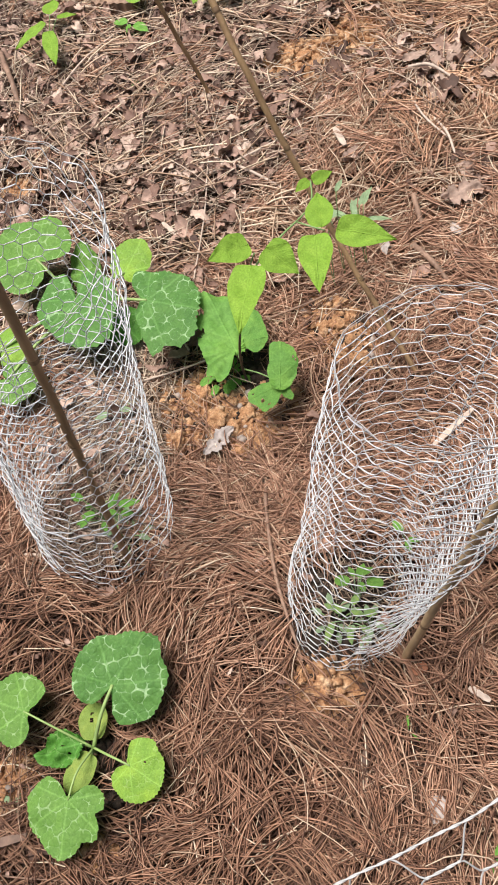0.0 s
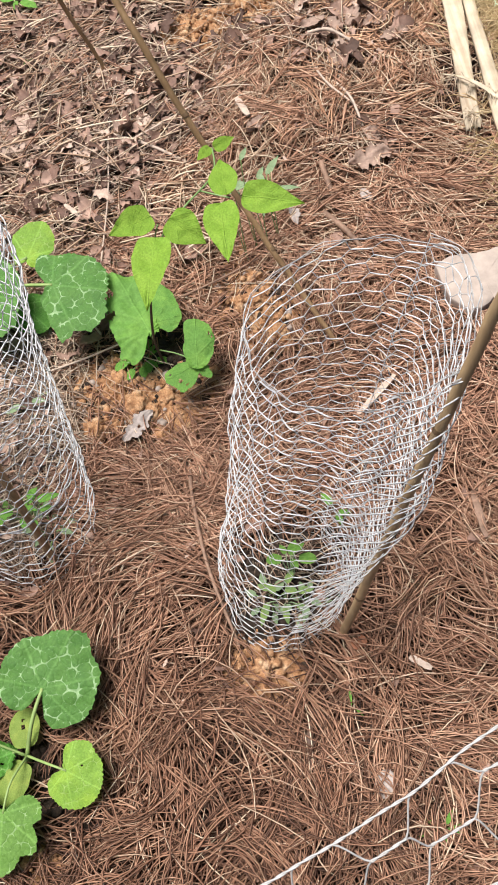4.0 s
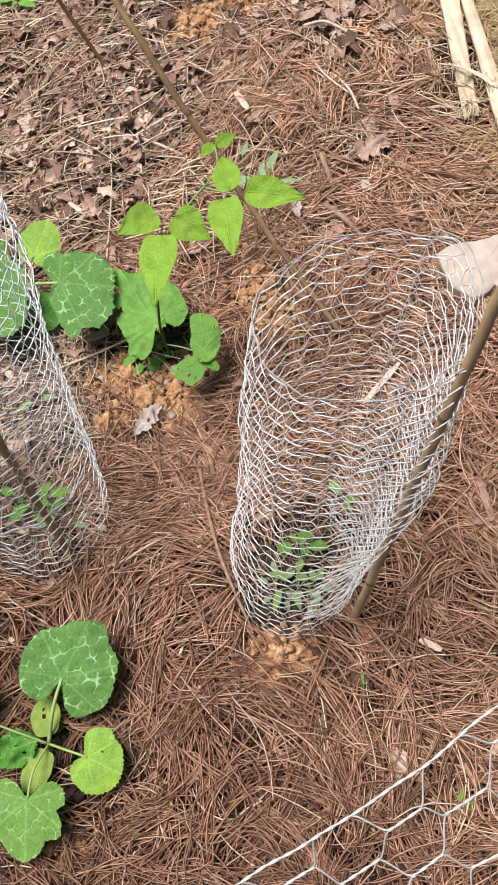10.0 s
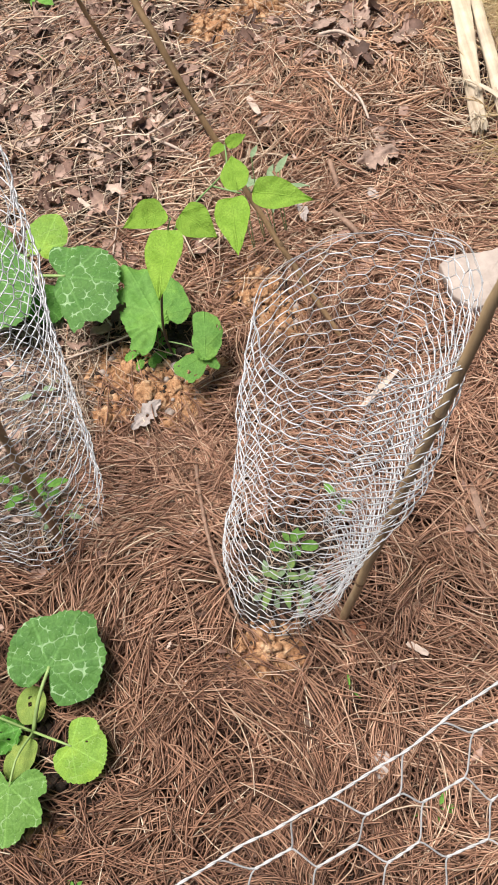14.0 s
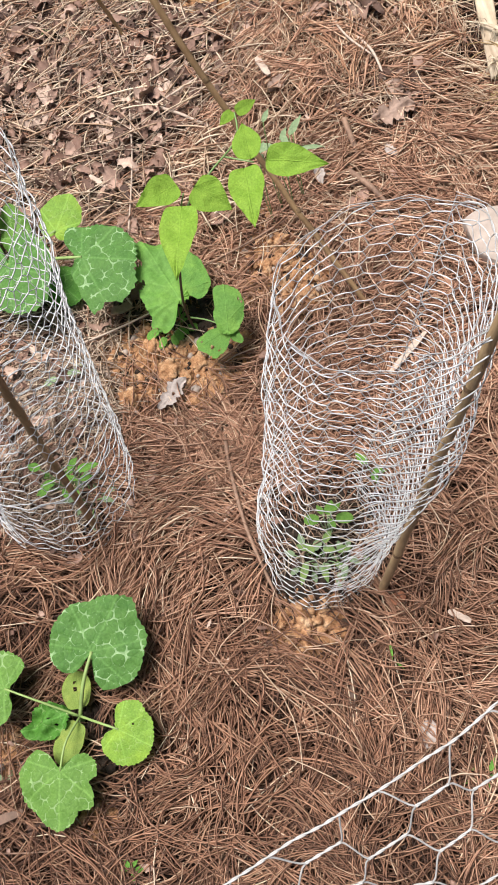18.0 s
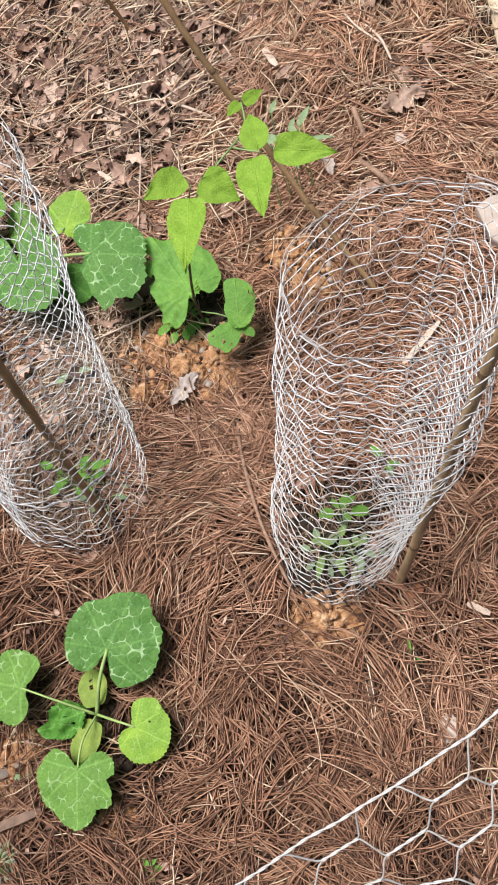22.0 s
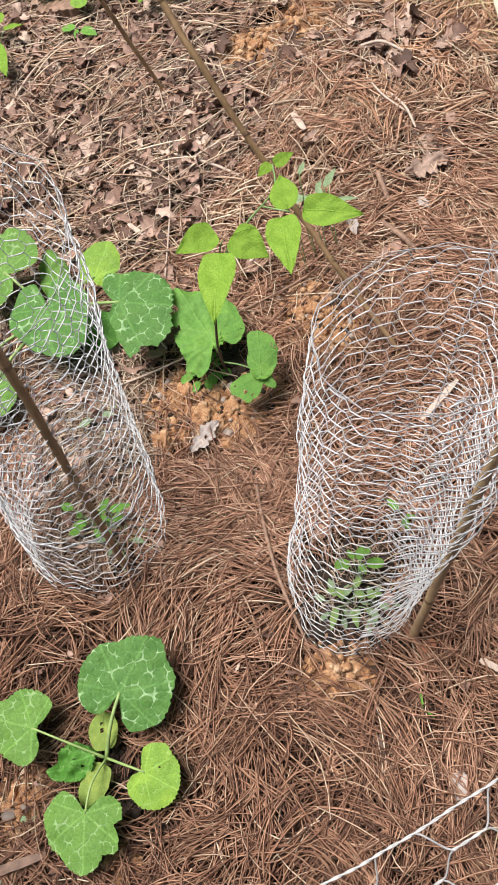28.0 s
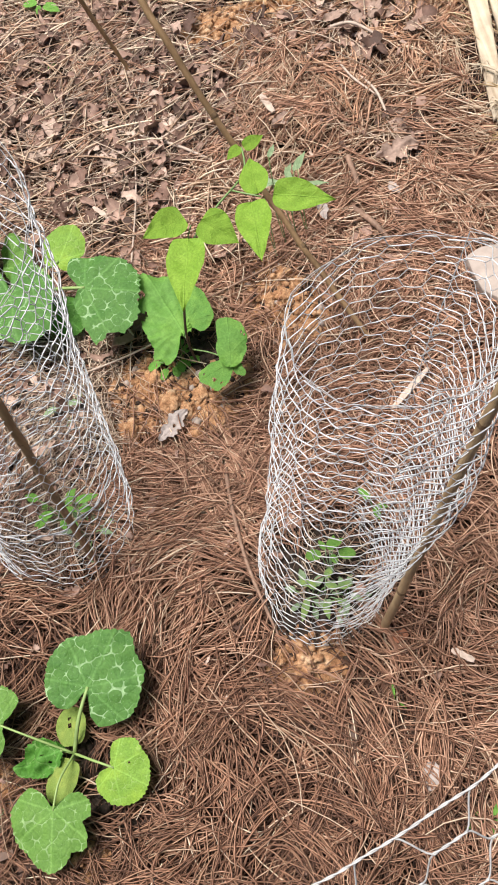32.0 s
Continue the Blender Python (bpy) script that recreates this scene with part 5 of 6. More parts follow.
squash_near()
squash_back()
squash_far()
bean_plant()
small_plant("seedling", (0.155, 0.735, 0.0), "small seedling with bright fleshy leaves in a wire cage", "seedling", [(0.012, 0.016, 0.1, 1.2, 0.03, 0.6), (0.024, 0.01, 0.09, -0.1, 0.03, 0.7), (-0.006, 0.014, 0.09, 2.9, 0.028, 0.72), (0.004, 0.018, 0.105, 2.0, 0.022, 0.5), (0.014, 0.004, 0.11, -1.2, 0.02, 0.6), (0.02, 0.018, 0.112, 0.6, 0.022, 0.55)], M_SEEDLING, M_GREYGREEN)
small_plant("seedling", (0.138, 0.7, 0.0), "leafy pale green seedling low in a wire cage", "seedling", [(-0.028, -0.01, 0.05, -2.0, 0.042, 0.36), (-0.02, 0.012, 0.055, 2.6, 0.026, 0.5), (0.01, 0.016, 0.06, 1.0, 0.028, 0.5), (0.028, 0.0, 0.05, 0.1, 0.028, 0.5), (0.022, -0.018, 0.04, -0.8, 0.03, 0.42), (0.0, -0.022, 0.045, -1.5, 0.03, 0.42), (-0.012, 0.0, 0.065, 2.0, 0.024, 0.6), (0.008, 0.004, 0.068, -0.4, 0.024, 0.6)], M_SEEDLING_PALE, M_GREYGREEN)
small_plant("weed", (0.112, 0.7, 0.0), "low grey-green weed at the foot of a seedling", "weed", rosette(9, 0.034, 0.035, 0.026, 0.55, 2), M_GREYGREEN, group="small weeds")
small_plant("weed", (0.175, 0.69, 0.0), "low grey-green weed at the foot of a seedling", "weed", rosette(8, 0.03, 0.04, 0.026, 0.55, 3), M_GREYGREEN, group="small weeds")
small_plant("weed", (0.255, 0.835, 0.0), "small green shoot in needle mulch", "weed", rosette(3, 0.012, 0.07, 0.03, 0.5, 4), M_WEED, group="small weeds")
small_plant("seedling", (-0.33, 0.945, 0.0), "leafy green seedling in a wire cage", "seedling", rosette(14, 0.05, 0.1, 0.03, 0.55, 5), M_WEED)
small_plant("weed", (-0.29, 0.91, 0.0), "grey-green weed under wire netting", "weed", rosette(9, 0.04, 0.05, 0.03, 0.5, 6), M_GREYGREEN, group="small weeds")
small_plant("weed", (-0.32, 1.19, 0.0), "pale green weed among dead leaves", "weed", rosette(5, 0.02, 0.07, 0.04, 0.5, 7), M_GREYGREEN, group="small weeds")
small_plant("weed", (-0.089, 1.258, 0.0), "low clover-like weed on clay soil", "weed", rosette(13, 0.034, 0.04, 0.026, 0.72, 8), M_WEED, group="small weeds")
small_plant("weed", (-0.6, 2.47, 0.0), "bright green weed with drooping pointed leaves", "weed", [(0.022, 0.063, 0.1, 1.6, 0.085, 0.62), (0.01, 0.03, 0.1, -2.5, 0.115, 0.36), (0.022, -0.012, 0.1, -1.35, 0.13, 0.36), (0.045, 0.04, 0.1, 0.2, 0.058, 0.4)], M_BEAN, group="small weeds")
small_plant("weed", (-0.349, 2.482, 0.0), "small two-leaved green weed in leaf litter", "weed", [(-0.012, 0.01, 0.05, 2.5, 0.055, 0.62), (0.012, 0.0, 0.05, -0.7, 0.055, 0.62), (0.0, -0.004, 0.055, -1.9, 0.03, 0.5)], M_WEED, group="small weeds")
small_plant("weed", (-0.353, 2.25, 0.0), "tiny yellow-green weed in leaf litter", "weed", rosette(4, 0.02, 0.03, 0.035, 0.5, 11), M_WEED, group="small weeds")
small_plant("weed", (-0.106, 2.53, 0.0), "bright three-leaved weed in leaf litter", "weed", [(0.01, 0.01, 0.1, 0.6, 0.075, 0.62), (-0.015, -0.005, 0.1, -2.0, 0.075, 0.6), (0.015, -0.01, 0.1, -0.7, 0.07, 0.6)], M_BEAN, group="small weeds")
small_plant("weed", (0.204, 2.359, 0.0), "tall thin shoot with two drooping leaves", "weed", [(-0.08, 0.19, 0.12, 2.7, 0.15, 0.55), (0.085, 0.27, 0.13, -2.4, 0.12, 0.6)], M_BEAN_OLD, M_DARKSTEM, group="small weeds")
small_plant("weed", (-0.07, 2.83, 0.0), "tall weed with one bright leaf", "weed", [(-0.012, 0.12, 0.14, 2.0, 0.06, 0.85), (0.05, 0.08, 0.13, 0.3, 0.07, 0.4)], M_BEAN, group="small weeds")
small_plant("weed", (0.2, 2.8, 0.0), "leafy seedling inside a wire cage", "weed", rosette(8, 0.07, 0.16, 0.06, 0.55, 13), M_WEED, group="small weeds")
small_plant("weed", (0.222, 0.495, 0.0), "single green grass shoot in needle mulch", "weed", [(0.0, 0.006, 0.036, 1.5, 0.03, 0.18), (0.006, 0.0, 0.034, -0.9, 0.018, 0.2)], M_WEED, group="small weeds")
small_plant("weed", (-0.262, 0.248, 0.0), "tiny green sprout in needle mulch", "weed", rosette(5, 0.009, 0.042, 0.016, 0.55, 14), M_WEED, group="small weeds")
small_plant("weed", (-0.49, 0.42, 0.0), "tiny grey-green sprout on bare clay", "weed", rosette(4, 0.012, 0.02, 0.016, 0.7, 15), M_GREYGREEN, group="small weeds")
small_plant("weed", (0.23, 1.6, 0.0), "thin grassy weed behind a bean plant", "weed", rosette(7, 0.04, 0.1, 0.06, 0.25, 16), M_GREYGREEN, group="small weeds")
small_plant("weed", (0.33, 0.30, 0.0), "feathery green sprig in needle mulch", "weed", rosette(6, 0.015, 0.03, 0.025, 0.3, 17), M_WEED, group="small weeds")
small_plant("weed", (-0.245, 1.06, 0.0), "narrow green blade by a wire cage", "weed", [(0.0, 0.0, 0.01, 1.9, 0.05, 0.18)], M_GREYGREEN, group="small weeds")


# ---- wood, stone and loose pieces ----
def chip(name, a, b, wide, thick, mat, label, category, seed, group=""):
    """A split piece of wood or bark with ragged ends, lying flat."""
    rng = random.Random(seed)
    a, b = Vector(a), Vector(b)
    L, x, y, n = frame_of(a, b, (0, 0, 1))
    bm = bmesh.new()
    k = 12
    rings = []
    for i in range(k + 1):
        s = i / k
        end = 0.55 + 0.45 * min(1, 6 * s, 6 * (1 - s))
        w, h = wide * end * (1 + rng.uniform(-0.12, 0.12)) / 2, thick * (1 + rng.uniform(-0.2, 0.2)) / 2
        c = a + x * (s * L + (rng.uniform(-0.012, 0.012) * L if i in (0, k) else 0)) + y * rng.uniform(-0.04, 0.04) * wide
        rings.append([bm.verts.new(c + y * w * cy + n * (h * cz + thick / 2 + 0.02)) for cy, cz in ((-1, -1), (-0.94 + rng.uniform(-0.06, 0.06), 0.85), (rng.uniform(-0.4, 0.2), 1 + rng.uniform(-0.2, 0.25)), (0.94 + rng.uniform(-0.06, 0.06), 0.8), (1, -0.9), (0, -1))])
    for r0, r1 in zip(rings, rings[1:]):
        for i in range(6):
            bm.faces.new((r0[i], r0[(i + 1) % 6], r1[(i + 1) % 6], r1[i]))
    bm.faces.new(list(reversed(rings[0])))
    bm.faces.new(rings[-1])
    ob = tagged(part(name, bm, mat), label, category, group)
    ob.data.shade_flat()
    return ob


def split_slab(name, line, wide, thick, mat, label, seed, frayed=0.0, flat=0.15):
    """A length of split wood: uneven width, a ridged upper face and ends torn into splinters."""
    rng = random.Random(seed)
    path = smooth_path(line, 40)
    bm = bmesh.new()
    across = 9
    rings = []
    ends = [rng.uniform(0, frayed) for _ in range(across)], [rng.uniform(0, frayed) for _ in range(across)]
    for i, c in enumerate(path):
        d = (path[min(i + 1, 39)] - path[max(i - 1, 0)]).normalized()
        side = d.cross(Vector((0, 0, 1))).normalized()
        w = wide(i / 39) * (1 + 0.1 * noise.noise(Vector((i * 0.35, seed, 0)))) / 2
        top, low = [], []
        for j in range(across):
            v = j / (across - 1) * 2 - 1
            slip = (-ends[0][j] if i == 0 else ends[1][j] if i == 39 else 0.0)
            q = c + side * w * (v + 0.06 * noise.noise(Vector((i * 0.5, v * 3, seed)))) + d * slip
            ridge = 0.0025 * noise.noise(Vector((v * 7, i * 0.06, seed))) + 0.0015 * noise.noise(Vector((v * 16, i * 0.1, seed)))
            top.append(bm.verts.new(q + Vector((0, 0, thick * (1 - flat * v * v) + ridge))))
            low.append(bm.verts.new(q - Vector((0, 0, thick * 0.4))))
        rings.append(top + low[::-1])
    m = 2 * across
    for r0, r1 in zip(rings, rings[1:]):
        for k in range(m):
            bm.faces.new((r0[k], r0[(k + 1) % m], r1[(k + 1) % m], r1[k]))
    bm.faces.new(rings[0][::-1])
    bm.faces.new(rings[-1])
    bmesh.ops.recalc_face_normals(bm, faces=bm.faces)
    return tagged(part(name, bm, mat), label, "wood")


split_slab("split_wood", [(0.763, 2.2, 0.042), (0.742, 2.0, 0.044), (0.722, 1.84, 0.046), (0.705, 1.68, 0.04)], lambda s: 0.046 - 0.012 * s, 0.008, M_PALEWOOD, "pale flat split wood slab lying on mulch", 1, 0.02)
split_slab("split_pole", [(0.798, 2.25, 0.044), (0.784, 2.02, 0.046), (0.772, 1.78, 0.05), (0.767, 1.62, 0.046), (0.772, 1.44, 0.036)], lambda s: 0.021 + 0.016 * min(1.0, s * 1.6), 0.012, M_PALEWOOD, "long pale split pole lying beside a wood slab", 2, 0.012, 0.5)
torn = split_slab("torn_strip", [(0.681, 1.842, 0.05), (0.706, 1.806, 0.066), (0.738, 1.766, 0.07), (0.769, 1.725, 0.064)], lambda s: 0.003 + 0.009 * s, 0.0015, M_PALEWOOD, "torn splintered strip of pale wood between slab and pole", 13, 0.02)
rng_wood = random.Random(4)
for n in range(46):
    x, y = rng_wood.choice(((0.7, 1.69), (0.71, 1.685), (0.7, 1.815), (0.725, 1.785), (0.75, 1.75), (0.765, 1.73)))
    dx, dy = rng_wood.uniform(-0.03, 0.02), rng_wood.uniform(-0.05, 0.03)
    rod("fibre", [(x, y, 0.06), (x + dx * 0.5, y + dy * 0.5, 0.072), (x + dx, y + dy, 0.05)], rng_wood.uniform(0.0008, 0.002), 0.0005, M_PALEWOOD, torn, k=8, sides=5)


def stone():
    outline = [(0.547, 1.335), (0.581, 1.353), (0.633, 1.345), (0.674, 1.349), (0.704, 1.353), (0.728, 1.342), (0.708, 1.283), (0.68, 1.231), (0.654, 1.211), (0.645, 1.218), (0.64, 1.232), (0.63, 1.222), (0.612, 1.214), (0.589, 1.212), (0.561, 1.248), (0.552, 1.297)]
    bm = bmesh.new()
    cx, cy = sum(p[0] for p in outline) / len(outline), sum(p[1] for p in outline) / len(outline)
    fine = []
    for i, p in enumerate(outline):
        q = outline[(i + 1) % len(outline)]
        for k in range(5):
            s = k / 5
            fine.append((p[0] + (q[0] - p[0]) * s, p[1] + (q[1] - p[1]) * s))
    levels = ((0.96, 0.004), (1.0, 0.02), (1.0, 0.044), (0.995, 0.05), (0.98, 0.0525), (0.7, 0.054), (0.35, 0.055))
    rings = []
    for f, z in levels:
        rings.append([bm.verts.new((cx + (x - cx) * f + 0.003 * noise.noise(Vector((x * 60, y * 60, z * 90))), cy + (y - cy) * f + 0.003 * noise.noise(Vector((x * 60, y * 60, 7 + z * 90))), z + 0.002 * noise.noise(Vector((x * 40 * f, y * 40, 3))))) for x, y in fine])
    top = bm.verts.new((cx, cy, 0.055))
    m = len(fine)
    for a, b in zip(rings, rings[1:]):
        for i in range(m):
            bm.faces.new((a[i], b[i], b[(i + 1) % m], a[(i + 1) % m]))
    for i in range(m):
        bm.faces.new((rings[-1][i], top, rings[-1][(i + 1) % m]))
    bm.faces.new(rings[0])
    bmesh.ops.recalc_face_normals(bm, faces=bm.faces)
    bmesh.ops.translate(bm, verts=bm.verts, vec=(-0.007, -0.013, 0))
    tagged(part("stone", bm, M_STONE), "flat pinkish-grey broken stone slab on needle mulch", "stone")


stone()
chip("stick", (0.413, 1.093, 0.022), (0.327, 1.022, 0.022), 0.012, 0.006, M_PALECHIP, "short pale broken stick inside a cage", "stick", 3, "loose sticks")
chip("wood_chip", (0.331, 0.563, 0.012), (0.363, 0.539, 0.012), 0.011, 0.003, M_PALECHIP, "grey splinter lying on needles", "wood chip", 4, "wood chips")
chip("wood_chip", (0.24, 0.598, 0.01), (0.266, 0.604, 0.01), 0.02, 0.005, M_REDCHIP, "reddish bark chip half under needles", "wood chip", 5, "wood chips")
chip("stick", (-0.238, 1.72, 0.016), (-0.2, 1.675, 0.012), 0.011, 0.005, M_PALECHIP, "short pale broken stick in leaf litter", "stick", 6, "loose sticks")
chip("stick", (0.15, 0.48, 0.006), (0.14, 0.415, 0.006), 0.012, 0.009, M_BARK, "brown twig piece sunk in needles", "stick", 7, "loose sticks")
chip("stick", (0.5, 0.83, 0.014), (0.502, 0.741, 0.014), 0.013, 0.009, M_TWIG, "brown twig piece lying on needles", "stick", 8, "loose sticks")
chip("wood_chip", (0.2, 1.93, 0.02), (0.222, 1.86, 0.024), 0.016, 0.004, M_PALECHIP, "pale yellowish wood flake on needles", "wood chip", 19, "wood chips")
chip("wood_chip", (0.25, 1.62, 0.016), (0.28, 1.56, 0.016), 0.02, 0.004, M_PALECHIP, "pale papery bark flake", "wood chip", 9, "wood chips")
for n, (pts, r, label) in enumerate([
    ([(-0.005, 1.02, 0.012), (-0.006, 0.93, 0.022), (0.01, 0.78, 0.024), (0.048, 0.632, 0.016)], 0.0042, "long curved brown twig beside a wire cage"),
    ([(0.4, 2.1, 0.03), (0.45, 2.08, 0.034), (0.5, 2.03, 0.03)], 0.0045, "grey twig lying on dead leaves"),
    ([(0.397, 1.986, 0.024), (0.42, 1.9, 0.03), (0.474, 1.82, 0.026)], 0.0032, "pale forked twig in needle mulch"),
    ([(0.44, 1.91, 0.024), (0.462, 1.84, 0.03), (0.474, 1.76, 0.024)], 0.0036, "pale forked twig in needle mulch"),
    ([(0.08, 1.75, 0.022), (-0.02, 1.84, 0.026), (-0.16, 1.95, 0.02)], 0.004, "dry pale stem lying in leaf litter"),
    ([(-0.672, 2.24, 0.015), (-0.69, 2.32, 0.04), (-0.735, 2.44, 0.04), (-0.776, 2.561, 0.015)], 0.009, "thick curved reddish root above leaf litter"),
    ([(0.348, 1.535, 0.02), (0.38, 1.475, 0.024), (0.412, 1.417, 0.018)], 0.0075, "weathered brown stick on needle mulch"),
    ([(0.364, 1.68, 0.022), (0.373, 1.573, 0.024)], 0.0075, "weathered brown stick on needle mulch"),
    ([(-0.3, 1.27, 0.02), (-0.19, 1.28, 0.026), (-0.07, 1.32, 0.022)], 0.0025, "long dry stalk on clay soil"),
]):
    pts = [(x, y, z + (0.017 if 0 < i < len(pts) - 1 else 0.01)) for i, (x, y, z) in enumerate(pts)]
    ob = rod("twig", pts, r, r * 0.7, M_TWIG if n not in (1, 2, 3, 4, 8) else M_PALECHIP, k=22, sides=7, wobble=0.2)
    tagged(ob, label, "twig", "loose twigs")


def big_dead_leaf(at, ang, L, W, mat, label, seed, lobes=0.3, holes=(), curl=0.35, lift=0.026):
    rng = random.Random(int(seed))
    o = Vector(at)
    turn = Matrix.Rotation(ang, 3, "Z") @ Matrix.Rotation(rng.gauss(0, 0.12), 3, "X")
    pts, faces = [], []
    ns, nw = 26, 12
    for i in range(ns + 1):
        s = i / ns
        skew = 0.12 * L * noise.noise(Vector((s * 2.5, seed, 0.5)))
        w = W * (0.08 + math.sin(math.pi * min(1, 0.02 + s * 0.97)) ** 0.8) * (1 + lobes * (math.sin(s * 21 + seed) + 0.7 * math.sin(s * 47 + seed * 2))) / 2
        for j in range(nw + 1):
            v = (j / nw - 0.5) * 2
            z = curl * abs(v) ** 2 * W * 0.4 + 0.1 * L * noise.noise(Vector((s * 3 + seed, v * 1.4, seed))) + 0.035 * L * noise.noise(Vector((s * 11 + seed, v * 5, seed)))
            edge = 1 + 0.35 * lobes * noise.noise(Vector((s * 14, v * 3 + seed, 4.0)))
            pts.append(tuple(o + turn @ Vector(((s - 0.5) * L, v * w * edge + skew, z + lift))))
    for i in range(ns):
        for j in range(nw):
            if any(((i + 0.5) / ns - a) ** 2 + (((j + 0.5) / nw - b) * 0.5) ** 2 < r * r for a, b, r in holes):
                continue
            q = i * (nw + 1) + j
            faces.append((q, q + 1, q + nw + 2, q + nw + 1))
    ob = arrays("dead_leaf", pts, faces, mat)
    return tagged(ob, label, "dead leaf", "large dead leaves")


big_dead_leaf((-0.1, 1.095, 0.008), 0.75, 0.085, 0.032, M_GREYLEAF, "grey papery dead leaf with a hole on clay", 1.3, 0.2, ((0.5, 0.5, 0.05),), curl=0.05, lift=0.034)
big_dead_leaf((0.469, 1.665, 0.0), 0.15, 0.1, 0.045, M_TANLEAF, "curled brown lobed dead leaf on needles", 2, 0.26, curl=0.5, lift=0.045)
big_dead_leaf((0.243, 1.833, 0.0), 0.5, 0.06, 0.034, M_TANLEAF, "curled brown dead leaf on needles", 5, 0.15, curl=0.6, lift=0.034)
big_dead_leaf((0.44, 1.555, 0.0), 1.9, 0.04, 0.02, M_GREYLEAF, "small pale dead leaf on needles", 6, 0.1, curl=0.4, lift=0.036)
big_dead_leaf((0.284, 1.541, 0.0), 1.8, 0.055, 0.02, M_GREYLEAF, "small whitish papery leaf by a bean plant", 7, 0.1, curl=0.4, lift=0.04)
big_dead_leaf((0.254, 0.375, 0.0), 1.1, 0.045, 0.03, M_GREYLEAF, "small pale dead leaf on needles", 8, 0.15, curl=0.4, lift=0.032)
for n, (x, y, a, L, W) in enumerate([(0.42, 2.14, 0.3, 0.09, 0.05), (0.47, 2.12, 1.8, 0.08, 0.04), (0.52, 2.13, 1.2, 0.1, 0.05), (0.57, 2.1, 0.4, 0.1, 0.05), (0.45, 1.99, 1.5, 0.08, 0.06), (0.6, 2.03, 0.1, 0.1, 0.05), (0.35, 1.45, 0.7, 0.09, 0.05), (0.4, 1.36, 0.3, 0.1, 0.05), (-0.16, 1.55, 2.0, 0.1, 0.05), (-0.33, 1.95, 0.2, 0.11, 0.05), (-0.1, 2.1, 0.6, 0.1, 0.05), (-0.45, 2.1, 2.6, 0.1, 0.05), (-0.02, 1.62, 1.0, 0.09, 0.06), (-0.22, 2.05, 1.4, 0.12, 0.06), (0.05, 1.5, 0.5, 0.08, 0.05), (-0.16, 0.93, 1.1, 0.07, 0.035), (-0.13, 1.0, 2.1, 0.06, 0.03), (-0.33, 0.79, 0.3, 0.05, 0.03), (0.1, 0.84, 0.4, 0.05, 0.03), (0.2, 0.69, 1.1, 0.05, 0.03), (0.6, 1.12, 0.4, 0.06, 0.04), (-0.02, 0.83, 0.2, 0.04, 0.02)]):
    big_dead_leaf((x, y, 0.006), a, L * 0.72, W * 0.68, M_TANLEAF if n < 6 else M_DEADLEAF, "curled grey-brown dead leaf lying in litter", n + 10, 0.2 if n % 2 else 0.1, curl=0.45)


# ---- the wire fence and the growth behind it ----
def fence():
    rng = random.Random(5)
    foot = smooth_path([(0.86, 3.2, 0), (0.8, 2.75, 0), (0.79, 2.5, 0), (0.81, 2.2, 0), (0.85, 1.9, 0), (0.885, 1.55, 0), (0.93, 1.25, 0)], 60)
    cum = [0.0]
    for a, b in zip(foot, foot[1:]):
        cum.append(cum[-1] + (b - a).length)
    total = cum[-1]

    def place(u, v):
        u = min(max(u, 0), total * 0.9999)
        i = min(max(j for j in range(60) if cum[j] <= u), 58)
        q = foot[i].lerp(foot[i + 1], (u - cum[i]) / (cum[i + 1] - cum[i]))
        return (q.x + 0.16 * v + 0.02 * noise.noise(Vector((u * 4, v * 4, 1))), q.y, v + 0.004)

    f = thing("wire_fence", (0.8, 2.0, 0.0), "pale green chicken wire fence along the bed", "fence")
    segments_mesh(hex_segments(lambda u, v: place(v, u), 0.6, total, 0.055, 0.075, 0.0015, rng, 0.003), "netting", M_WIRE_PALE, f, "", 4)
    for h in (0.0, 0.6):
        line = [place(total * i / 60, h) for i in range(61)]
        v, fa = strands([line], [[0.0017] * 61], 5)
        adopt(arrays("edge_wire", v, fa, M_WIRE_PALE), f)


fence()


def grass_bank(count, seed):
    """Tall fine grass behind the fence."""
    rng = np.random.default_rng(seed)
    x = rng.uniform(0, 1, count) ** 1.3 * 1.1
    y = rng.uniform(1.42, 4.2, count)
    edge = np.maximum(1.065 - 0.105 * y, 0.81)
    x = x + edge + 0.01
    L = rng.uniform(0.2, 0.55, count)
    a = rng.uniform(0, 6.28, count)
    lean = rng.uniform(0.15, 0.9, count)
    s = np.linspace(0, 1, 6)
    px = x[:, None] + np.cos(a)[:, None] * lean[:, None] * L[:, None] * s[None, :] ** 1.8
    py = y[:, None] + np.sin(a)[:, None] * lean[:, None] * L[:, None] * s[None, :] ** 1.8
    pz = L[:, None] * (s - 0.35 * lean[:, None] * s[None, :] ** 2)
    px = np.maximum(px, edge[:, None] + 0.17 * pz)
    r = 0.0018 * np.array([1, 1, 0.9, 0.8, 0.6, 0.1])[None, :] * np.ones((count, 1))
    v, f = strands(np.stack([px, py, pz], -1), r, 3)
    tagged(arrays("tall_grass", v, f, M_GRASS), "dense dark green grass behind a wire fence", "grass", kind="stuff")


grass_bank(14000, 3)
for n, (x, y) in enumerate([(0.81, 2.77), (0.765, 2.47), (0.86, 2.9), (0.78, 2.6)]):
    small_plant("weed", (x, y, 0.0), "leafy green weed at the foot of a wire fence", "weed", rosette(12, 0.045, 0.07, 0.05, 0.22 if n % 2 else 0.34, 40 + n), M_SEEDLING, group="fence weeds")


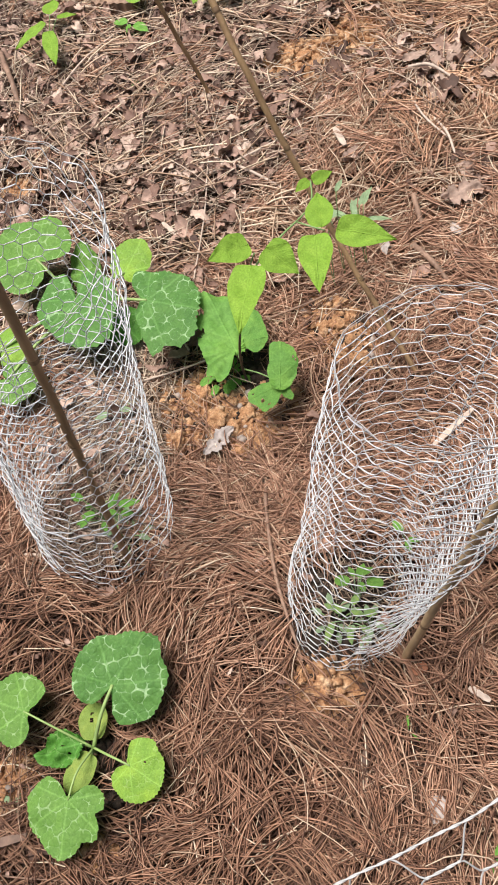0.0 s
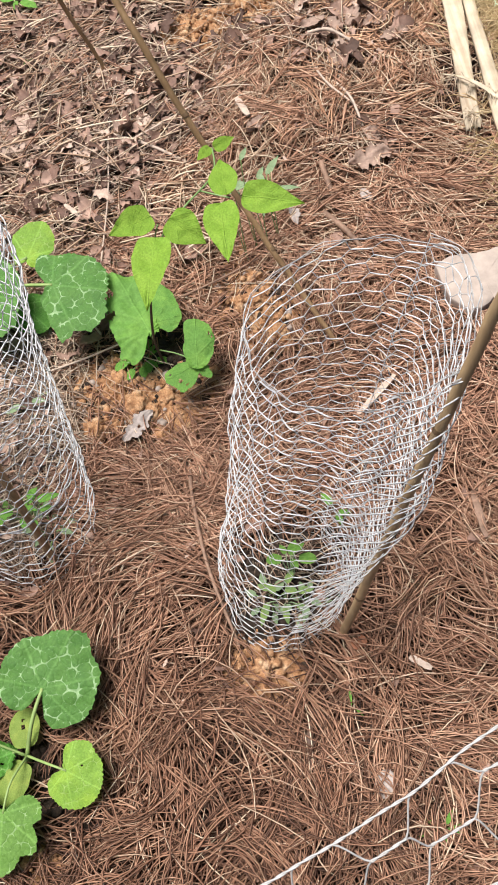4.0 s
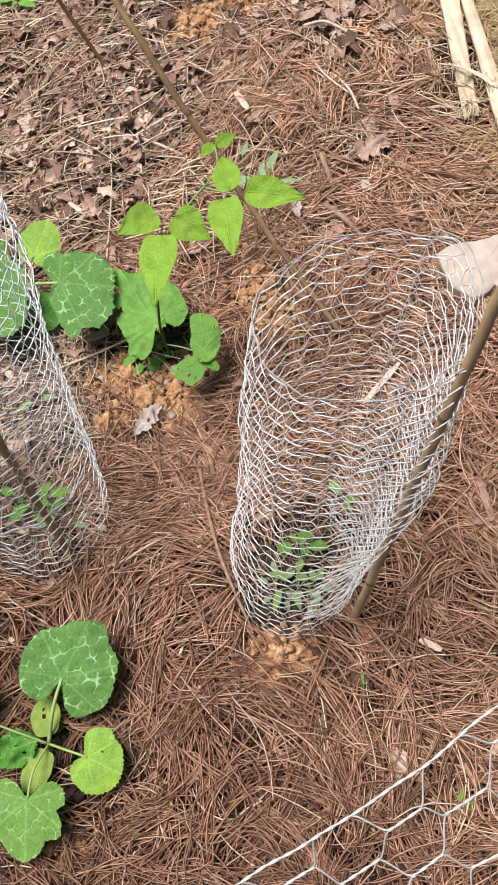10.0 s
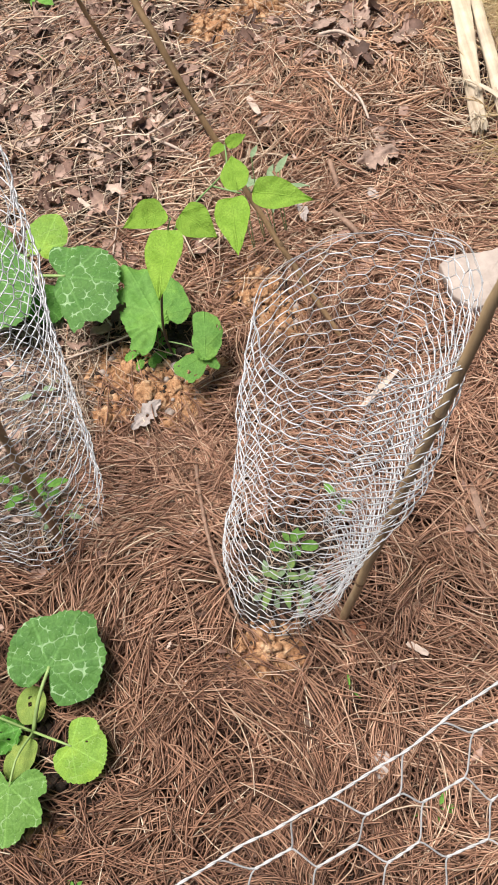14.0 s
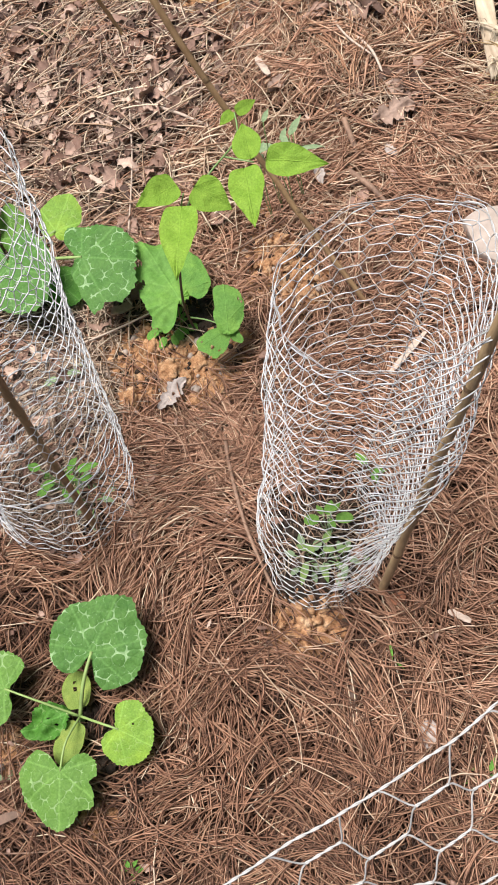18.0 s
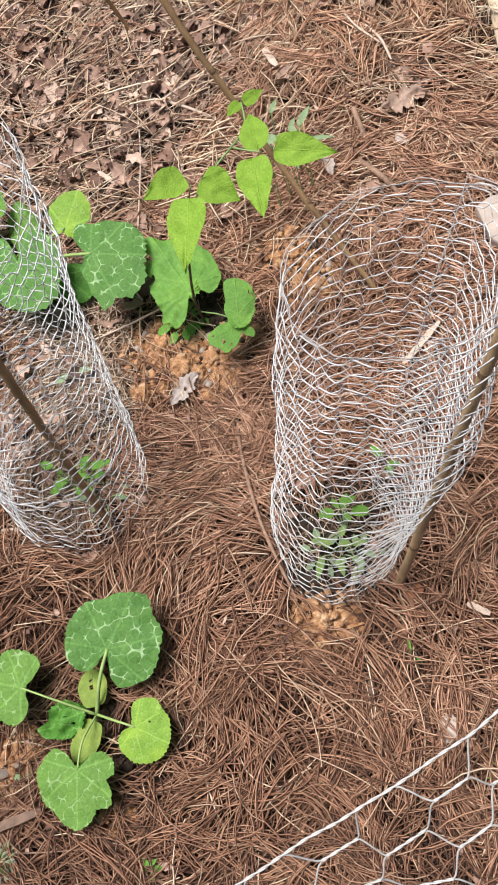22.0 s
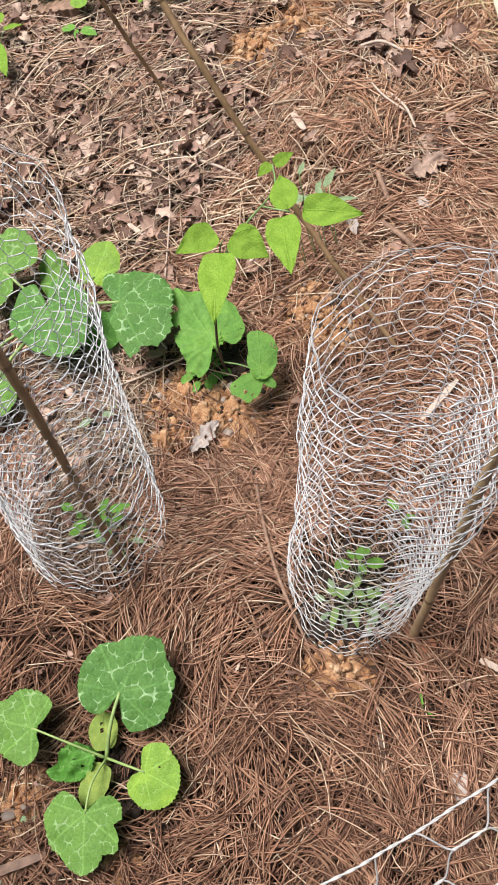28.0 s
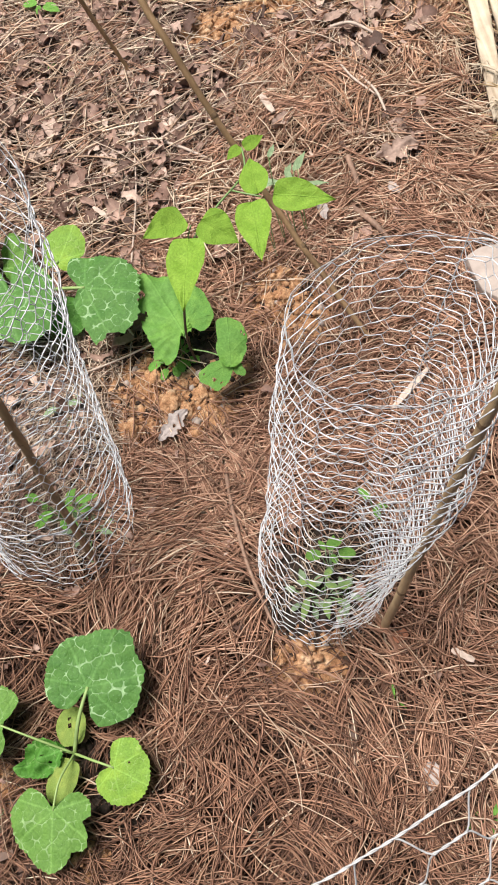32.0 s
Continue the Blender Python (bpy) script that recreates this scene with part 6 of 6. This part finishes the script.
# ---- small pieces round the near squash plant and in the cages ----
def pebble(at, r, label, seed):
    bm = bmesh.new()
    bmesh.ops.create_icosphere(bm, subdivisions=3, radius=1.0)
    for v in bm.verts:
        c = v.co.normalized()
        d = 1 + 0.25 * noise.noise(c * 1.3 + Vector((seed, 0, 0))) + 0.06 * noise.noise(c * 5)
        v.co = Vector((c.x * 1.2 * d, c.y * d, c.z * 0.6 * d)) * r
    ob = part("pebble", bm, M_PEBBLE)
    ob.location = at
    tagged(ob, label, "pebble", "pebbles")


pebble((-0.532, 0.436, 0.016), 0.012, "dark grey pebble on bare clay", 1.0)
pebble((-0.502, 0.444, 0.014), 0.007, "small grey pebble on bare clay", 3.0)
pebble((-0.458, 0.44, 0.014), 0.007, "small pinkish pebble on bare clay", 2.0)
for n, (pts, rr, mat, label) in enumerate([
    ([(-0.52, 0.305, 0.03), (-0.44, 0.296, 0.034), (-0.36, 0.29, 0.03)], 0.0017, M_TWIG, "thin brown twig on needle mulch"),
    ([(-0.54, 0.887, 0.026), (-0.51, 0.89, 0.03), (-0.478, 0.887, 0.026)], 0.005, M_PALECHIP, "dry pale stick at the foot of a wire cage"),
    ([(-0.563, 2.279, 0.03), (-0.525, 2.339, 0.036), (-0.478, 2.398, 0.04), (-0.418, 2.462, 0.036), (-0.33, 2.53, 0.03)], 0.0035, M_PALECHIP, "thin bent pale twig over dead leaves"),
    ([(-0.12, 1.86, 0.036), (0.0, 1.9, 0.042), (0.09, 1.95, 0.034)], 0.0032, M_PALECHIP, "pale dry stalk over dead leaves"),
    ([(-0.16, 1.52, 0.034), (-0.13, 1.72, 0.044), (-0.12, 1.92, 0.04), (-0.09, 2.12, 0.034)], 0.0022, M_PALECHIP, "pale dry stalk over dead leaves"),
    ([(0.02, 1.62, 0.034), (0.06, 1.55, 0.044), (0.12, 1.5, 0.036)], 0.005, M_PALECHIP, "flat pale straw end behind a bean plant"),
    ([(0.0, 1.39, 0.03), (0.12, 1.42, 0.036), (0.23, 1.47, 0.03)], 0.0026, M_TWIG, "thin brown twig across bare clay"),
]):
    tagged(rod("twig", pts, rr, rr * 0.7, mat, k=14, sides=7, wobble=0.12), label, "twig", "loose twigs")
chip("bark_piece", (-0.61, 0.332, 0.012), (-0.452, 0.362, 0.006), 0.017, 0.012, M_BARK, "rough brown bark-covered stick by a squash plant", "stick", 44, "loose sticks")
for n, (x, y, h) in enumerate([(0.165, 1.47, 0.2), (0.19, 1.49, 0.26), (0.215, 1.47, 0.22), (0.24, 1.5, 0.2)]):
    small_plant("weed", (x, y, 0.0), "thin upright green stem behind a bean plant", "weed", [(0.01, 0.02, h, 1.2, 0.04, 0.3), (-0.008, 0.01, h * 0.7, 2.6, 0.035, 0.3)], M_GREYGREEN, group="thin stems")

chip("wood_block", (-0.476, 2.641, 0.0), (-0.34, 2.597, 0.0), 0.05, 0.035, M_TWIG, "weathered brown wood block in leaf litter", "wood", 31)
small_plant("weed", (-0.53, 0.292, 0.0), "feathery grey-green weed by a squash plant", "weed", rosette(80, 0.034, 0.045, 0.007, 0.6, 61), M_GREYWEED, group="small weeds")
